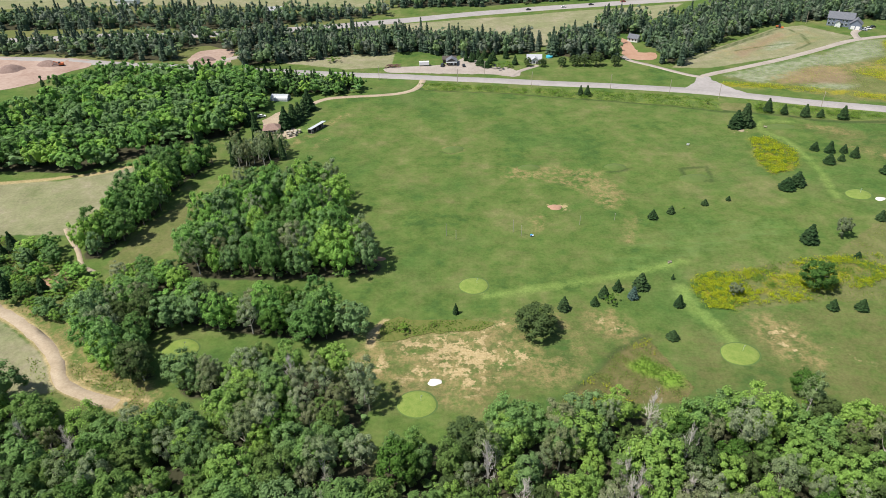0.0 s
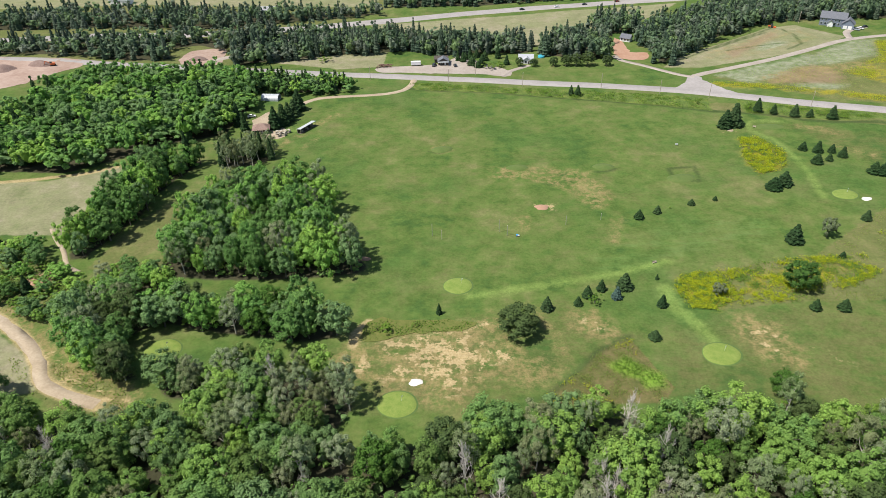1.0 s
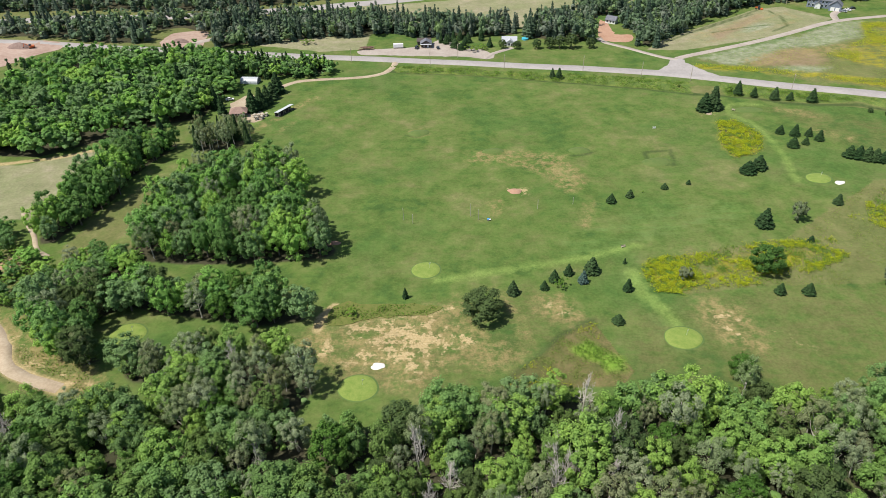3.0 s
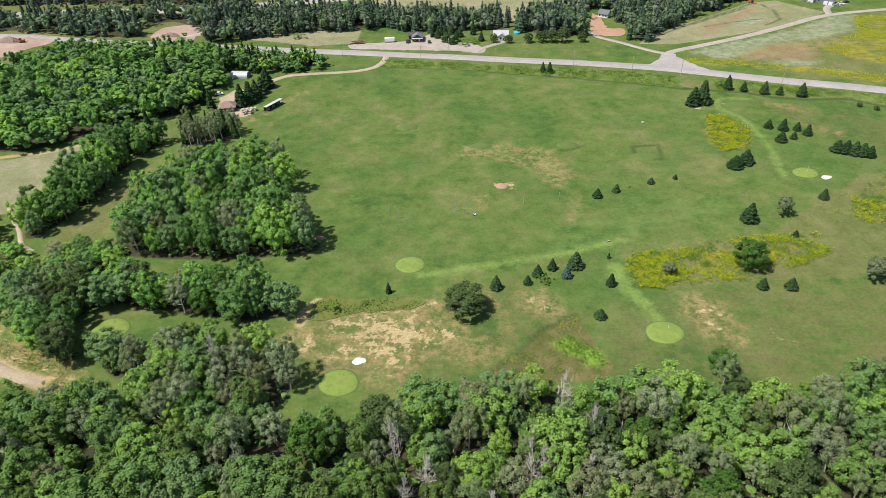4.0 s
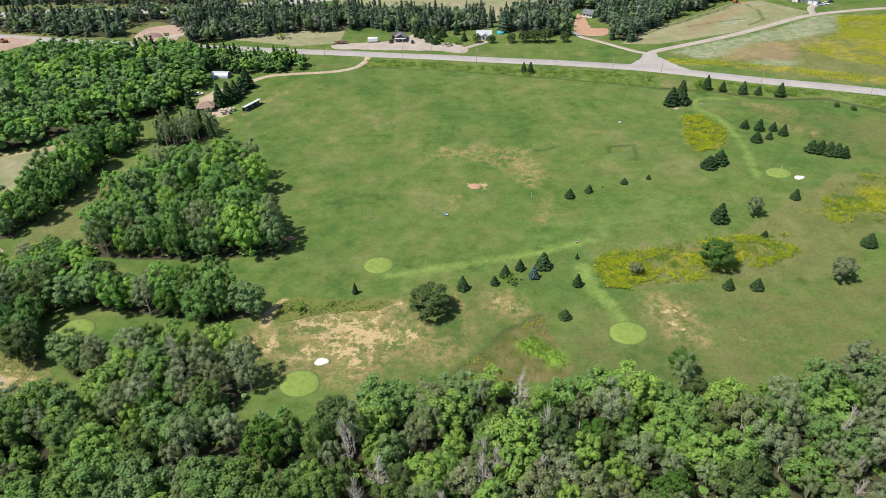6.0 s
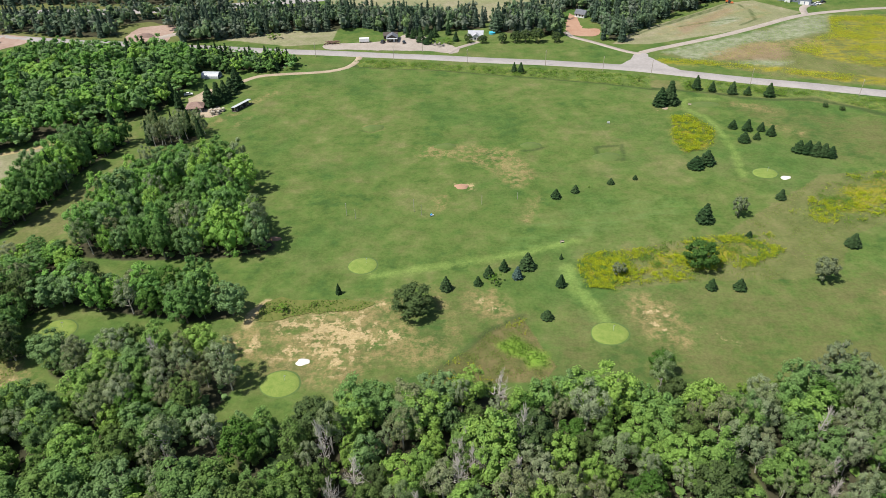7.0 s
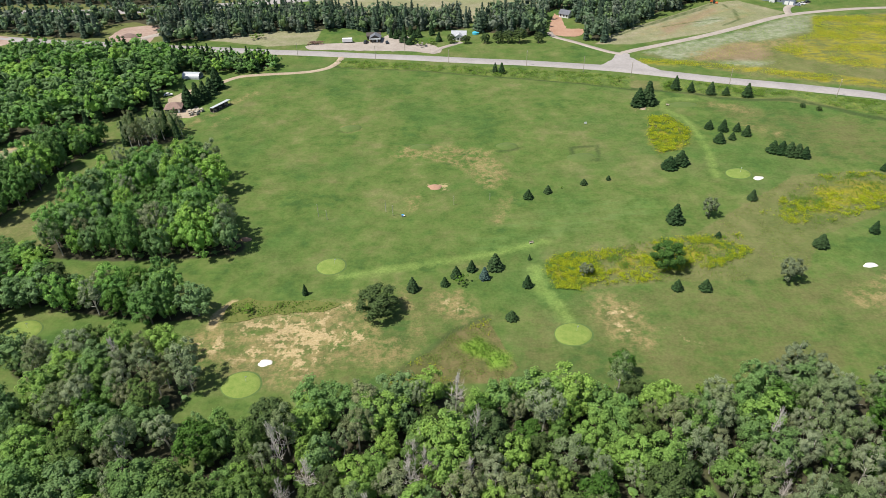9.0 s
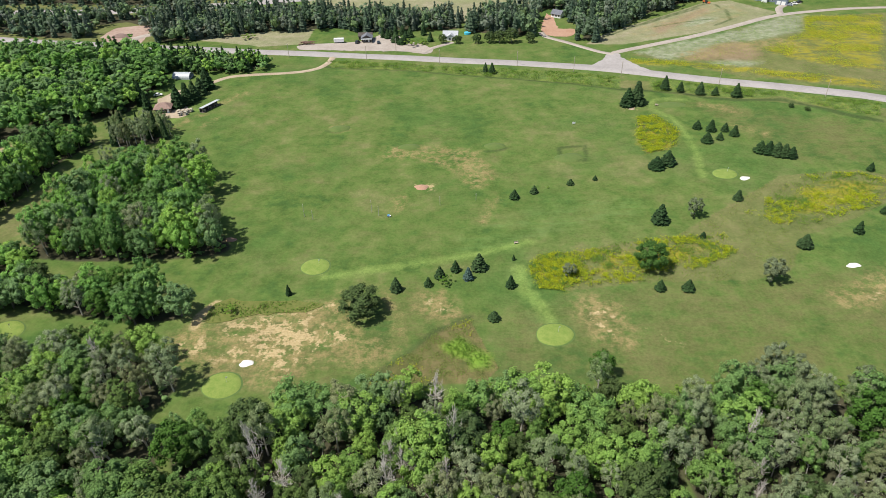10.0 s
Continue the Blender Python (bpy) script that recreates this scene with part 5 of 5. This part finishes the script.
def gable(parent, w, d, wall, rise, siding, roof_mat, over=0.45, cx=0.0, cy=0.0, across=False):
    """Walls and a gable roof. The ridge runs along x (along y if across)."""
    a, b = (d, w) if not across else (w, d)
    body = prism([(-a / 2, -0.3), (a / 2, -0.3), (a / 2, wall), (0, wall + rise), (-a / 2, wall)], -b / 2, b / 2)
    s = rise / (a / 2)
    o = a / 2 + over
    roof = prism([(-o, wall - over * s + 0.03), (0, wall + rise + 0.03), (o, wall - over * s + 0.03), (o, wall - over * s + 0.25), (0, wall + rise + 0.27), (-o, wall - over * s + 0.25)], -b / 2 - over, b / 2 + over)
    for bm in (body, roof):
        if not across:
            bmesh.ops.rotate(bm, verts=bm.verts, matrix=Matrix.Rotation(radians(90), 3, "Z"))
        bmesh.ops.translate(bm, verts=bm.verts, vec=(cx, cy, 0))
    part("wall", body, siding, parent)
    part("roof", roof, roof_mat, parent, "grey shingled gable roof" if roof_mat is SHINGLE else "")


def window(parent, x, y, z, w, h, face="y"):
    """A framed window on a wall that looks along -y (or x)."""
    if face == "y":
        f = part("window", boxed(x - w / 2 - 0.1, y - 0.08, z - 0.1, x + w / 2 + 0.1, y + 0.04, z + h + 0.1), WHITE, parent, "white framed window")
        part("pane", boxed(x - w / 2, y - 0.11, z, x + w / 2, y - 0.04, z + h), GLASS, f)
    else:
        s = 1 if face == "+x" else -1
        lo, hi = sorted((x - s * 0.04, x + s * 0.08))
        f = part("window", boxed(lo, y - w / 2 - 0.1, z - 0.1, hi, y + w / 2 + 0.1, z + h + 0.1), WHITE, parent, "white framed window")
        lo, hi = sorted((x + s * 0.04, x + s * 0.11))
        part("pane", boxed(lo, y - w / 2, z, hi, y + w / 2, z + h), GLASS, f)


def car(x, y, turn, material, label, group="", van=False):
    e = thing("car", x, y, turn, label, "car", group, float(height(x, y)) + 0.14)
    top = 1.9 if van else 1.5
    part("body", prism([(-2.2, 0.35), (2.2, 0.35), (2.25, 0.75), (1.2, 0.95), (-2.1, 0.98), (-2.25, 0.7)], -0.88, 0.88), material, e)
    part("cabin", prism([(-2.0 if van else -1.6, 0.95), (1.2, 0.95), (0.5, top), (-1.8 if van else -1.1, top)], -0.74, 0.74), GLASS, e, "dark tinted windows")
    part("roof", boxed(-1.75 if van else -1.05, -0.72, top - 0.02, 0.45, 0.72, top + 0.06), material, e)
    for sx in (-1.4, 1.4):
        for sy in (-0.86, 0.86):
            bm = tube(0, 0, -0.12, 0.12, 0.34, sides=12)
            bmesh.ops.rotate(bm, verts=bm.verts, matrix=Matrix.Rotation(radians(90), 3, "X"))
            bmesh.ops.translate(bm, verts=bm.verts, vec=(sx, sy, 0.34))
            part("wheel", bm, TYRE, e)
    return e


def big_house():
    e = thing("house", 289.5, 501.5, -30, "large blue-grey two-storey house with grey roof", "house")
    gable(e, 17.0, 9.0, 5.6, 3.6, BLUEGREY, SHINGLE)
    gable(e, 8.0, 8.0, 3.8, 3.2, BLUEGREY, SHINGLE, cx=10.5, cy=-5.0, across=True)
    gable(e, 3.6, 3.0, 3.0, 1.6, WHITE, SHINGLE, cx=-1.0, cy=-5.6, across=True)
    for x in (-7, -4.4, 1.8, 4.2):
        window(e, x, -4.5, 1.0, 1.3, 1.5)
    for x in (-7, -4.4, -1.0, 1.8, 4.2):
        window(e, x, -4.5, 3.7, 1.2, 1.3)
    part("door", boxed(-1.6, -7.2, 0.0, -0.4, -7.05, 2.1), WHITE, e, "white front door")
    part("garage_door", boxed(7.6, -9.12, 0.0, 10.2, -8.98, 2.4), WHITE, e, "white garage door")
    part("garage_door", boxed(10.8, -9.12, 0.0, 13.4, -8.98, 2.4), WHITE, e, "white garage door")
    part("chimney", boxed(-3.2, 0.6, 7.4, -2.3, 1.5, 10.2), CONCRETE, e)
    car(299.5, 486.0, -40, CAR_SILVER, "silver car on the gravel driveway")
    car(304.0, 489.0, -60, CAR_WHITE, "white car on the gravel driveway")
    car(309.5, 493.0, 20, CAR_DARK, "black car on the gravel driveway")
    for x, y, w in ((281.5, 497.0, 1.6), (284, 495.0, 1.3), (287.5, 493.0, 1.5), (291, 491.5, 1.4)):
        plant(SCRUBS[0], x, y, w, 1.4, x * 31, "", "small shrub beside the house wall")


big_house()


def white_house():
    e = thing("house", 56.5, 443.0, -6, "white single-storey house with grey roof", "house")
    gable(e, 9.6, 7.0, 2.9, 2.0, WHITE, PALE_ROOF)
    gable(e, 4.4, 3.4, 2.9, 1.5, WHITE, PALE_ROOF, cx=0.5, cy=-4.2, across=True)
    for x in (-3.8, -2.4, 3.4):
        window(e, x, -3.5, 1.0, 1.2, 1.2)
    window(e, 0.0, -5.9, 0.9, 1.2, 1.3)
    part("door", boxed(1.3, -6.02, 0, 2.3, -5.88, 2.05), DARK, e, "dark front door")
    t = thing("swimming_pool", 68.0, 452.0, 0, "round blue above-ground swimming pool on the lawn", "pool")
    part("pool_wall", tube(0, 0, -0.1, 1.2, 2.3, sides=28), POOL, t)
    part("water", tube(0, 0, 1.15, 1.22, 2.15, sides=28), POOL, t)


white_house()


def cabin():
    e = thing("cabin", 0.5, 441.0, 0, "dark timber cabin with a grey gable roof", "house")
    gable(e, 7.0, 5.5, 2.8, 2.0, DARK, SHINGLE, across=True)
    gable(e, 9.0, 4.0, 2.6, 1.5, DARK, DARK, cx=-1.5, cy=5.0)
    window(e, -1.4, -2.75, 1.0, 1.1, 1.1)
    part("door", boxed(0.8, -2.86, 0, 1.8, -2.72, 2.05), WHITE, e, "pale door")
    part("porch", boxed(-3.4, -4.4, -0.2, 3.4, -2.75, 0.25), TIMBER, e)
    for x in (-3.2, 3.2):
        part("post", boxed(x - 0.08, -4.3, 0.2, x + 0.08, -4.14, 2.5), TIMBER, e)
    part("porch_roof", boxed(-3.7, -4.6, 2.5, 3.7, -2.75, 2.65), STEEL, e)
    t = thing("trailer", -18.0, 438.0, 3, "long white enclosed trailer on the gravel lot", "trailer")
    part("body", boxed(-3.3, -1.2, 0.7, 3.3, 1.2, 3.0, bevel=0.12), CAR_WHITE, t)
    part("drawbar", boxed(3.3, -0.08, 0.6, 4.6, 0.08, 0.75), DARK, t)
    for sx in (-0.7, 0.3):
        for sy in (-1.1, 1.1):
            bm = tube(0, 0, -0.12, 0.12, 0.36, sides=12)
            bmesh.ops.rotate(bm, verts=bm.verts, matrix=Matrix.Rotation(radians(90), 3, "X"))
            bmesh.ops.translate(bm, verts=bm.verts, vec=(sx, sy, 0.36))
            part("wheel", bm, TYRE, t)
    car(-5.5, 436.5, 70, CAR_DARK, "black pickup beside the cabin", van=True)
    car(8.5, 436.0, 100, CAR_DARK, "black car beside the cabin")
    pile = thing("log_pile", -39.0, 435.5, 8, "long pile of old brown logs", "log pile")
    rng = np.random.default_rng(5)
    for i in range(34):
        z, y, x = rng.uniform(0.15, 2.1), rng.uniform(-1.6, 1.6), rng.uniform(-4.5, 4.5)
        a, ln = rng.normal(scale=0.35), rng.uniform(2.0, 4.5)
        link("log", *limb((x - ln / 2 * math.cos(a), y - ln / 2 * math.sin(a), z), (x + ln / 2 * math.cos(a), y + ln / 2 * math.sin(a), z + rng.normal(scale=0.2)), 0.2, 0.14, 7), LOGS, pile)


cabin()


def red_house():
    e = thing("house", 134.0, 486.0, -35, "small white house with grey roof beside red earth", "house")
    gable(e, 7.4, 5.4, 2.6, 2.2, WHITE, SHINGLE)
    for x in (-2.3, 0.2, 2.4):
        window(e, x, -2.7, 0.9, 1.1, 1.3)
    window(e, -3.7, 0.0, 1.0, 1.2, 1.2, "-x")


red_house()
for x, y, w, a in ((-148.0, 574.0, 14.0, 5), (-285.0, 604.0, 18.0, -8)):
    e = thing("far_barn", x, y, a, "distant white barn with a pale roof", "barn", "distant barns")
    gable(e, w, 9.0, 4.0, 3.0, WHITE, PALE_ROOF)
    part("door", boxed(-1.5, -4.62, 0, 1.5, -4.48, 3.0), DARK, e)


def quonset():
    e = thing("arched_shed", -101.5, 374.5, -6, "white corrugated steel arched shed with open end", "shed")
    n, r = 16, 3.2
    out = [(r * math.cos(math.pi * k / n), 0.7 + 2.4 * math.sin(math.pi * k / n)) for k in range(n + 1)]
    inn = [((r - 0.12) * math.cos(math.pi * k / n), 0.7 + 2.28 * math.sin(math.pi * k / n)) for k in range(n, -1, -1)]
    bm = prism([(r, -0.2), *out, (-r, -0.2), (-r + 0.12, -0.2), *inn, (r - 0.12, -0.2)], -5.2, 5.2)
    bmesh.ops.rotate(bm, verts=bm.verts, matrix=Matrix.Rotation(radians(90), 3, "Z"))
    part("shell", bm, STEEL, e)
    for k in range(11):
        o = [((r + 0.07) * math.cos(math.pi * j / n), 0.7 + 2.47 * math.sin(math.pi * j / n)) for j in range(n + 1)]
        i = [((r - 0.02) * math.cos(math.pi * j / n), 0.7 + 2.38 * math.sin(math.pi * j / n)) for j in range(n, -1, -1)]
        rib = prism([*o, *i], -5.1 + k, -4.9 + k)
        bmesh.ops.rotate(rib, verts=rib.verts, matrix=Matrix.Rotation(radians(90), 3, "Z"))
        part("rib", rib, STEEL, e)
    back = prism([(r - 0.1, -0.2), *[((r - 0.1) * math.cos(math.pi * k / n), 0.7 + 2.3 * math.sin(math.pi * k / n)) for k in range(n + 1)], (-r + 0.1, -0.2)], -0.06, 0.06)
    bmesh.ops.rotate(back, verts=back.verts, matrix=Matrix.Rotation(radians(90), 3, "Z"))
    bmesh.ops.translate(back, verts=back.verts, vec=(-4.9, 0, 0))
    part("end_wall", back, STEEL, e)
    part("floor", boxed(-5, -3, -0.2, 5, 3, 0.06), CONCRETE, e)


quonset()


def clubhouse():
    e = thing("clubhouse", -95.5, 325.5, 10, "clubhouse with a brown shingled hip roof", "clubhouse")
    part("wall", boxed(-4.0, -3.2, -0.3, 4.0, 3.2, 2.5), DARK, e)
    bm = bmesh.new()
    lo = [bm.verts.new(p) for p in ((-4.7, -3.9, 2.4), (4.7, -3.9, 2.4), (4.7, 3.9, 2.4), (-4.7, 3.9, 2.4))]
    hi = [bm.verts.new(p) for p in ((-1.2, 0, 4.7), (1.2, 0, 4.7))]
    for f in ((lo[0], lo[1], hi[1], hi[0]), (lo[1], lo[2], hi[1]), (lo[2], lo[3], hi[0], hi[1]), (lo[3], lo[0], hi[0]), (lo[3], lo[2], lo[1], lo[0])):
        bm.faces.new(f)
    part("roof", bm, BROWN_SHINGLE, e, "brown shingled hip roof")
    for x in (-2.6, 0.2):
        window(e, x, -3.2, 0.9, 1.2, 1.1)
    part("door", boxed(2.2, -3.32, 0, 3.2, -3.18, 2.05), WHITE, e, "white door")
    rng = np.random.default_rng(8)
    spots = [(-86.5, 322.5), (-84.4, 322.9), (-82.4, 323.4), (-80.6, 324.2), (-84.8, 319.4), (-82.3, 320.6)]
    for i, (x, y) in enumerate(spots):
        c = thing("golf_cart", x, y, 80 + float(rng.normal()) * 14, "white golf cart with a flat roof", "golf cart", "golf carts at the clubhouse")
        part("body", prism([(-1.15, 0.3), (1.15, 0.3), (1.2, 0.8), (0.5, 0.85), (0.35, 0.55), (-0.2, 0.55), (-0.25, 0.9), (-1.15, 0.95)], -0.58, 0.58), CART_TOP, c)
        part("seat", boxed(-0.75, -0.5, 0.9, -0.2, 0.5, 1.05), DARK, c)
        part("roof", boxed(-1.0, -0.62, 1.82, 0.75, 0.62, 1.92, bevel=0.04), CART_TOP, c)
        for px, py in ((-0.9, -0.52), (-0.9, 0.52), (0.65, -0.52), (0.65, 0.52)):
            part("roof_post", boxed(px - 0.03, py - 0.03, 0.8, px + 0.03, py + 0.03, 1.84), DARK, c)
            bm = tube(0, 0, -0.1, 0.1, 0.24, sides=10)
            bmesh.ops.rotate(bm, verts=bm.verts, matrix=Matrix.Rotation(radians(90), 3, "X"))
            bmesh.ops.translate(bm, verts=bm.verts, vec=(px * 0.9, py, 0.24))
            part("wheel", bm, TYRE, c)
    car(-106.0, 346.0, 15, CAR_WHITE, "white car on the grass behind the clubhouse")


clubhouse()


def shelter():
    a = math.degrees(math.atan2(334.5 - 323.0, 6.3))
    e = thing("range_shelter", -72.1, 328.7, a, "long open driving range shelter with white roof", "shelter")
    part("roof", prism([(-1.35, 2.6), (1.35, 2.2), (1.35, 2.32), (-1.35, 2.72)], -6.4, 6.4), STEEL, e, "flat white sheet roof")
    roof = e.children[0]
    roof.data.transform(Matrix.Rotation(radians(90), 4, "Z"))
    for k in range(7):
        x = -6.3 + 2.1 * k
        if k % 2 == 0:
            part("post", boxed(x - 0.05, -1.2, -0.2, x + 0.05, -1.1, 2.58), TIMBER, e)
            part("post", boxed(x - 0.05, 1.1, -0.2, x + 0.05, 1.2, 2.25), TIMBER, e)
        else:
            part("divider", boxed(x - 0.04, -1.0, 0.1, x + 0.04, 0.9, 1.25), PALE_POST, e)
    part("deck", boxed(-6.4, -1.3, -0.2, 6.4, 1.3, 0.1), DARK, e)
    # Added dark sheet standing in for the shade under the roof.
    part("back_wall", boxed(-6.3, 1.0, 0.1, 6.3, 1.06, 2.2), DARK, e)


shelter()

# ------------------------------------------------------------------ poles, posts, flags
for i, (x, y) in enumerate([(244.5, 315.5), (199.8, 339.7), (152.4, 360.8), (127.2, 370.6), (95.8, 384.1), (49.4, 392.5), (4.0, 401.9), (-46, 410), (21.4, 416.1), (267.5, 507.4), (290, 290.5)]):
    e = thing("utility_pole", x, y, math.degrees(math.atan2(-14, 50)), "weathered grey wooden utility pole by the road", "utility pole", "utility poles")
    part("pole", tube(0, 0, -0.6, 8.8, 0.16, 0.11), TIMBER, e)
    part("crossarm", boxed(-0.06, -1.1, 8.1, 0.06, 1.1, 8.25), TIMBER, e)
    for s in (-1.0, 0.0, 1.0):
        part("insulator", tube(0, s, 8.25 if s else 8.8, 8.45 if s else 9.0, 0.06, 0.04, 6), WHITE, e)
for x, y, h in [(-2.8, 220.4, 5.6), (1.0, 217.8, 4.2), (23.8, 222.3, 5.6), (26.8, 219.6, 4.6), (50.9, 226.5, 4.2), (65.5, 229.5, 3.0)]:
    e = thing("range_post", x, y, 0, "tall pale timber post on the driving range", "post", "range posts")
    part("pole", tube(0, 0, -0.4, h, 0.10, 0.08, 8), PALE_POST, e)
    part("cap", tube(0, 0, h, h + 0.12, 0.13, 0.07, 8), PALE_POST, e)
e = thing("ball_hopper", 30.8, 219.0, 20, "blue and white ball hopper on the grass", "hopper")
part("bin", boxed(-0.8, -0.5, 0.35, 0.5, 0.5, 1.2, bevel=0.08), BLUE, e)
part("lid", boxed(-0.2, -0.9, 0.3, 1.1, 0.2, 0.8, bevel=0.06), CAR_WHITE, e)
part("skid", boxed(-0.9, -0.9, 0.0, 1.1, 0.5, 0.35), DARK, e)
e.matrix_basis = e.matrix_basis @ Matrix.Scale(0.65, 4)
FLAG = paint("flag_white", (0.8, 0.8, 0.75))
for x, y, rx, ry in GREENS:
    e = thing("golf_flag", x + 1.2, y + 1.0, 30, "thin white golf pin with a small flag", "flag", "golf flags", float(height(x, y)) + 0.2)
    part("pin", tube(0, 0, -0.1, 2.1, 0.03, sides=6), FLAG, e)
    part("flag", boxed(0.02, -0.015, 1.7, 0.5, 0.015, 2.08), FLAG, e)
e = thing("tee_sign", 115.8, 298.1, 0, "small white distance board on the range", "sign")
part("board", boxed(-0.7, -0.05, 0.4, 0.7, 0.05, 1.3), WHITE, e)
part("leg", boxed(-0.6, -0.04, -0.2, -0.5, 0.04, 0.4), TIMBER, e)
part("leg", boxed(0.5, -0.04, -0.2, 0.6, 0.04, 0.4), TIMBER, e)
for x, y, a in ((79.0, 198.2, 15), (160.5, 316.0, -20)):
    e = thing("bench", x, y, a, "small weathered timber bench at the tee", "bench", "tee benches")
    part("seat", boxed(-0.8, -0.2, 0.42, 0.8, 0.2, 0.5), TIMBER, e)
    part("backrest", boxed(-0.8, 0.2, 0.55, 0.8, 0.27, 0.95), TIMBER, e)
    for s in (-0.65, 0.65):
        part("leg", boxed(s - 0.05, -0.18, -0.1, s + 0.05, 0.26, 0.45), TIMBER, e)

# ------------------------------------------------------------------ pit, heaps, machines, far cars
DARK_EARTH = simple("heap_earth", (0.15, 0.10, 0.085), (0.25, 0.18, 0.15), 0.5, 0.95, bump_d=0.15)
for x, y, rx, ry, h, m in ((-287, 420, 9, 6, 3.6, DARK_EARTH), (-267, 430, 8, 5, 3.0, DARK_EARTH), (-168.5, 450, 6, 4, 2.2, DARK_EARTH), (43, 241.3, 3.2, 2.1, 0.6, RED_EARTH), (-145, 193, 5, 4, 0.8, RED_EARTH), (147.5, 313.5, 1.8, 1.2, 0.3, TAN_TRACK), (-28.0, 205.0, 2.0, 1.5, 0.4, RED_EARTH)):
    tagged(blob("earth_heap", x, y, rx, ry, m, None, 0.1, h, 0.12, int(x) % 50, ring=28), "rough heap of bare reddish earth", "earth heap", "earth heaps")


def digger(x, y, turn, material, label):
    e = thing("excavator", x, y, turn, label, "excavator")
    for s in (-0.9, 0.9):
        part("track", boxed(-1.7, s - 0.3, 0.0, 1.7, s + 0.3, 0.8, bevel=0.2), TYRE, e)
    part("body", boxed(-1.6, -1.2, 0.9, 1.2, 1.2, 2.0, bevel=0.12), material, e)
    part("cab", boxed(0.0, 0.1, 2.0, 1.3, 1.1, 3.0, bevel=0.08), GLASS, e)
    link("boom", *limb((1.1, -0.2, 1.8), (4.0, -0.2, 3.6), 0.25, 0.18, 6), material, e)
    link("arm", *limb((4.0, -0.2, 3.6), (5.0, -0.2, 1.2), 0.18, 0.14, 6), material, e)
    part("bucket", boxed(4.6, -0.7, 0.5, 5.4, 0.3, 1.3, bevel=0.1), DARK, e)


digger(-257.5, 428.0, 200, ORANGE, "orange excavator beside the earth heaps")
e = thing("tractor", 244.1, 500.0, 160, "red tractor on the mown hay field", "tractor")
part("hood", boxed(0.2, -0.5, 0.8, 2.0, 0.5, 1.7, bevel=0.1), ORANGE, e)
part("cab", boxed(-1.2, -0.8, 1.0, 0.3, 0.8, 2.8, bevel=0.1), GLASS, e)
part("mower", boxed(-3.4, -1.4, 0.2, -1.4, 1.4, 0.9, bevel=0.08), ORANGE, e)
for x, y, r, w in ((-0.7, -1.0, 0.85, 0.25), (-0.7, 1.0, 0.85, 0.25), (1.4, -0.8, 0.5, 0.16), (1.4, 0.8, 0.5, 0.16)):
    bm = tube(0, 0, -w, w, r, sides=14)
    bmesh.ops.rotate(bm, verts=bm.verts, matrix=Matrix.Rotation(radians(90), 3, "X"))
    bmesh.ops.translate(bm, verts=bm.verts, vec=(x, y, r))
    part("wheel", bm, TYRE, e)
for x, y, m, lab in ((67.5, 586.0, CAR_DARK, "black car on the highway"), (98.5, 591.5, CAR_WHITE, "white car on the highway"), (123.0, 596.5, CAR_DARK, "black car on the highway"), (152.0, 601.5, CAR_RED, "dark red car on the highway")):
    car(x, y, 10, m, lab, "cars on the highway")
rng = np.random.default_rng(77)
for i in range(18):
    x, y = rng.uniform(128, 176), rng.uniform(96, 121)
    a, ln = rng.uniform(0, 6.28), rng.uniform(4, 9)
    g, z = float(height(x, y)), rng.uniform(0.4, 3.5)
    ob = link("fallen_trunk", *limb((0, 0, 0.1), (math.cos(a) * ln, math.sin(a) * ln, z), 0.13, 0.04, 6, 0.05, rng), DEAD_WOOD, None)
    ob.matrix_basis = pose(x, y, g)
    tagged(ob, "pale bare fallen tree trunk", "fallen tree", "fallen trunks")

# ------------------------------------------------------------------ the first tree of each kind
for src, m in LATER:
    src.matrix_basis = m
for src in (*MAPLES, *THIN_MAPLES, *BIRCHES, *SPRUCES, BLUE_SPRUCE, OLD_SPRUCE, LAWN_TREE, *DEADS, *SCRUBS, *OAKS):
    if src.name not in USED:
        for o in (*src.children_recursive, src):
            bpy.data.objects.remove(o)
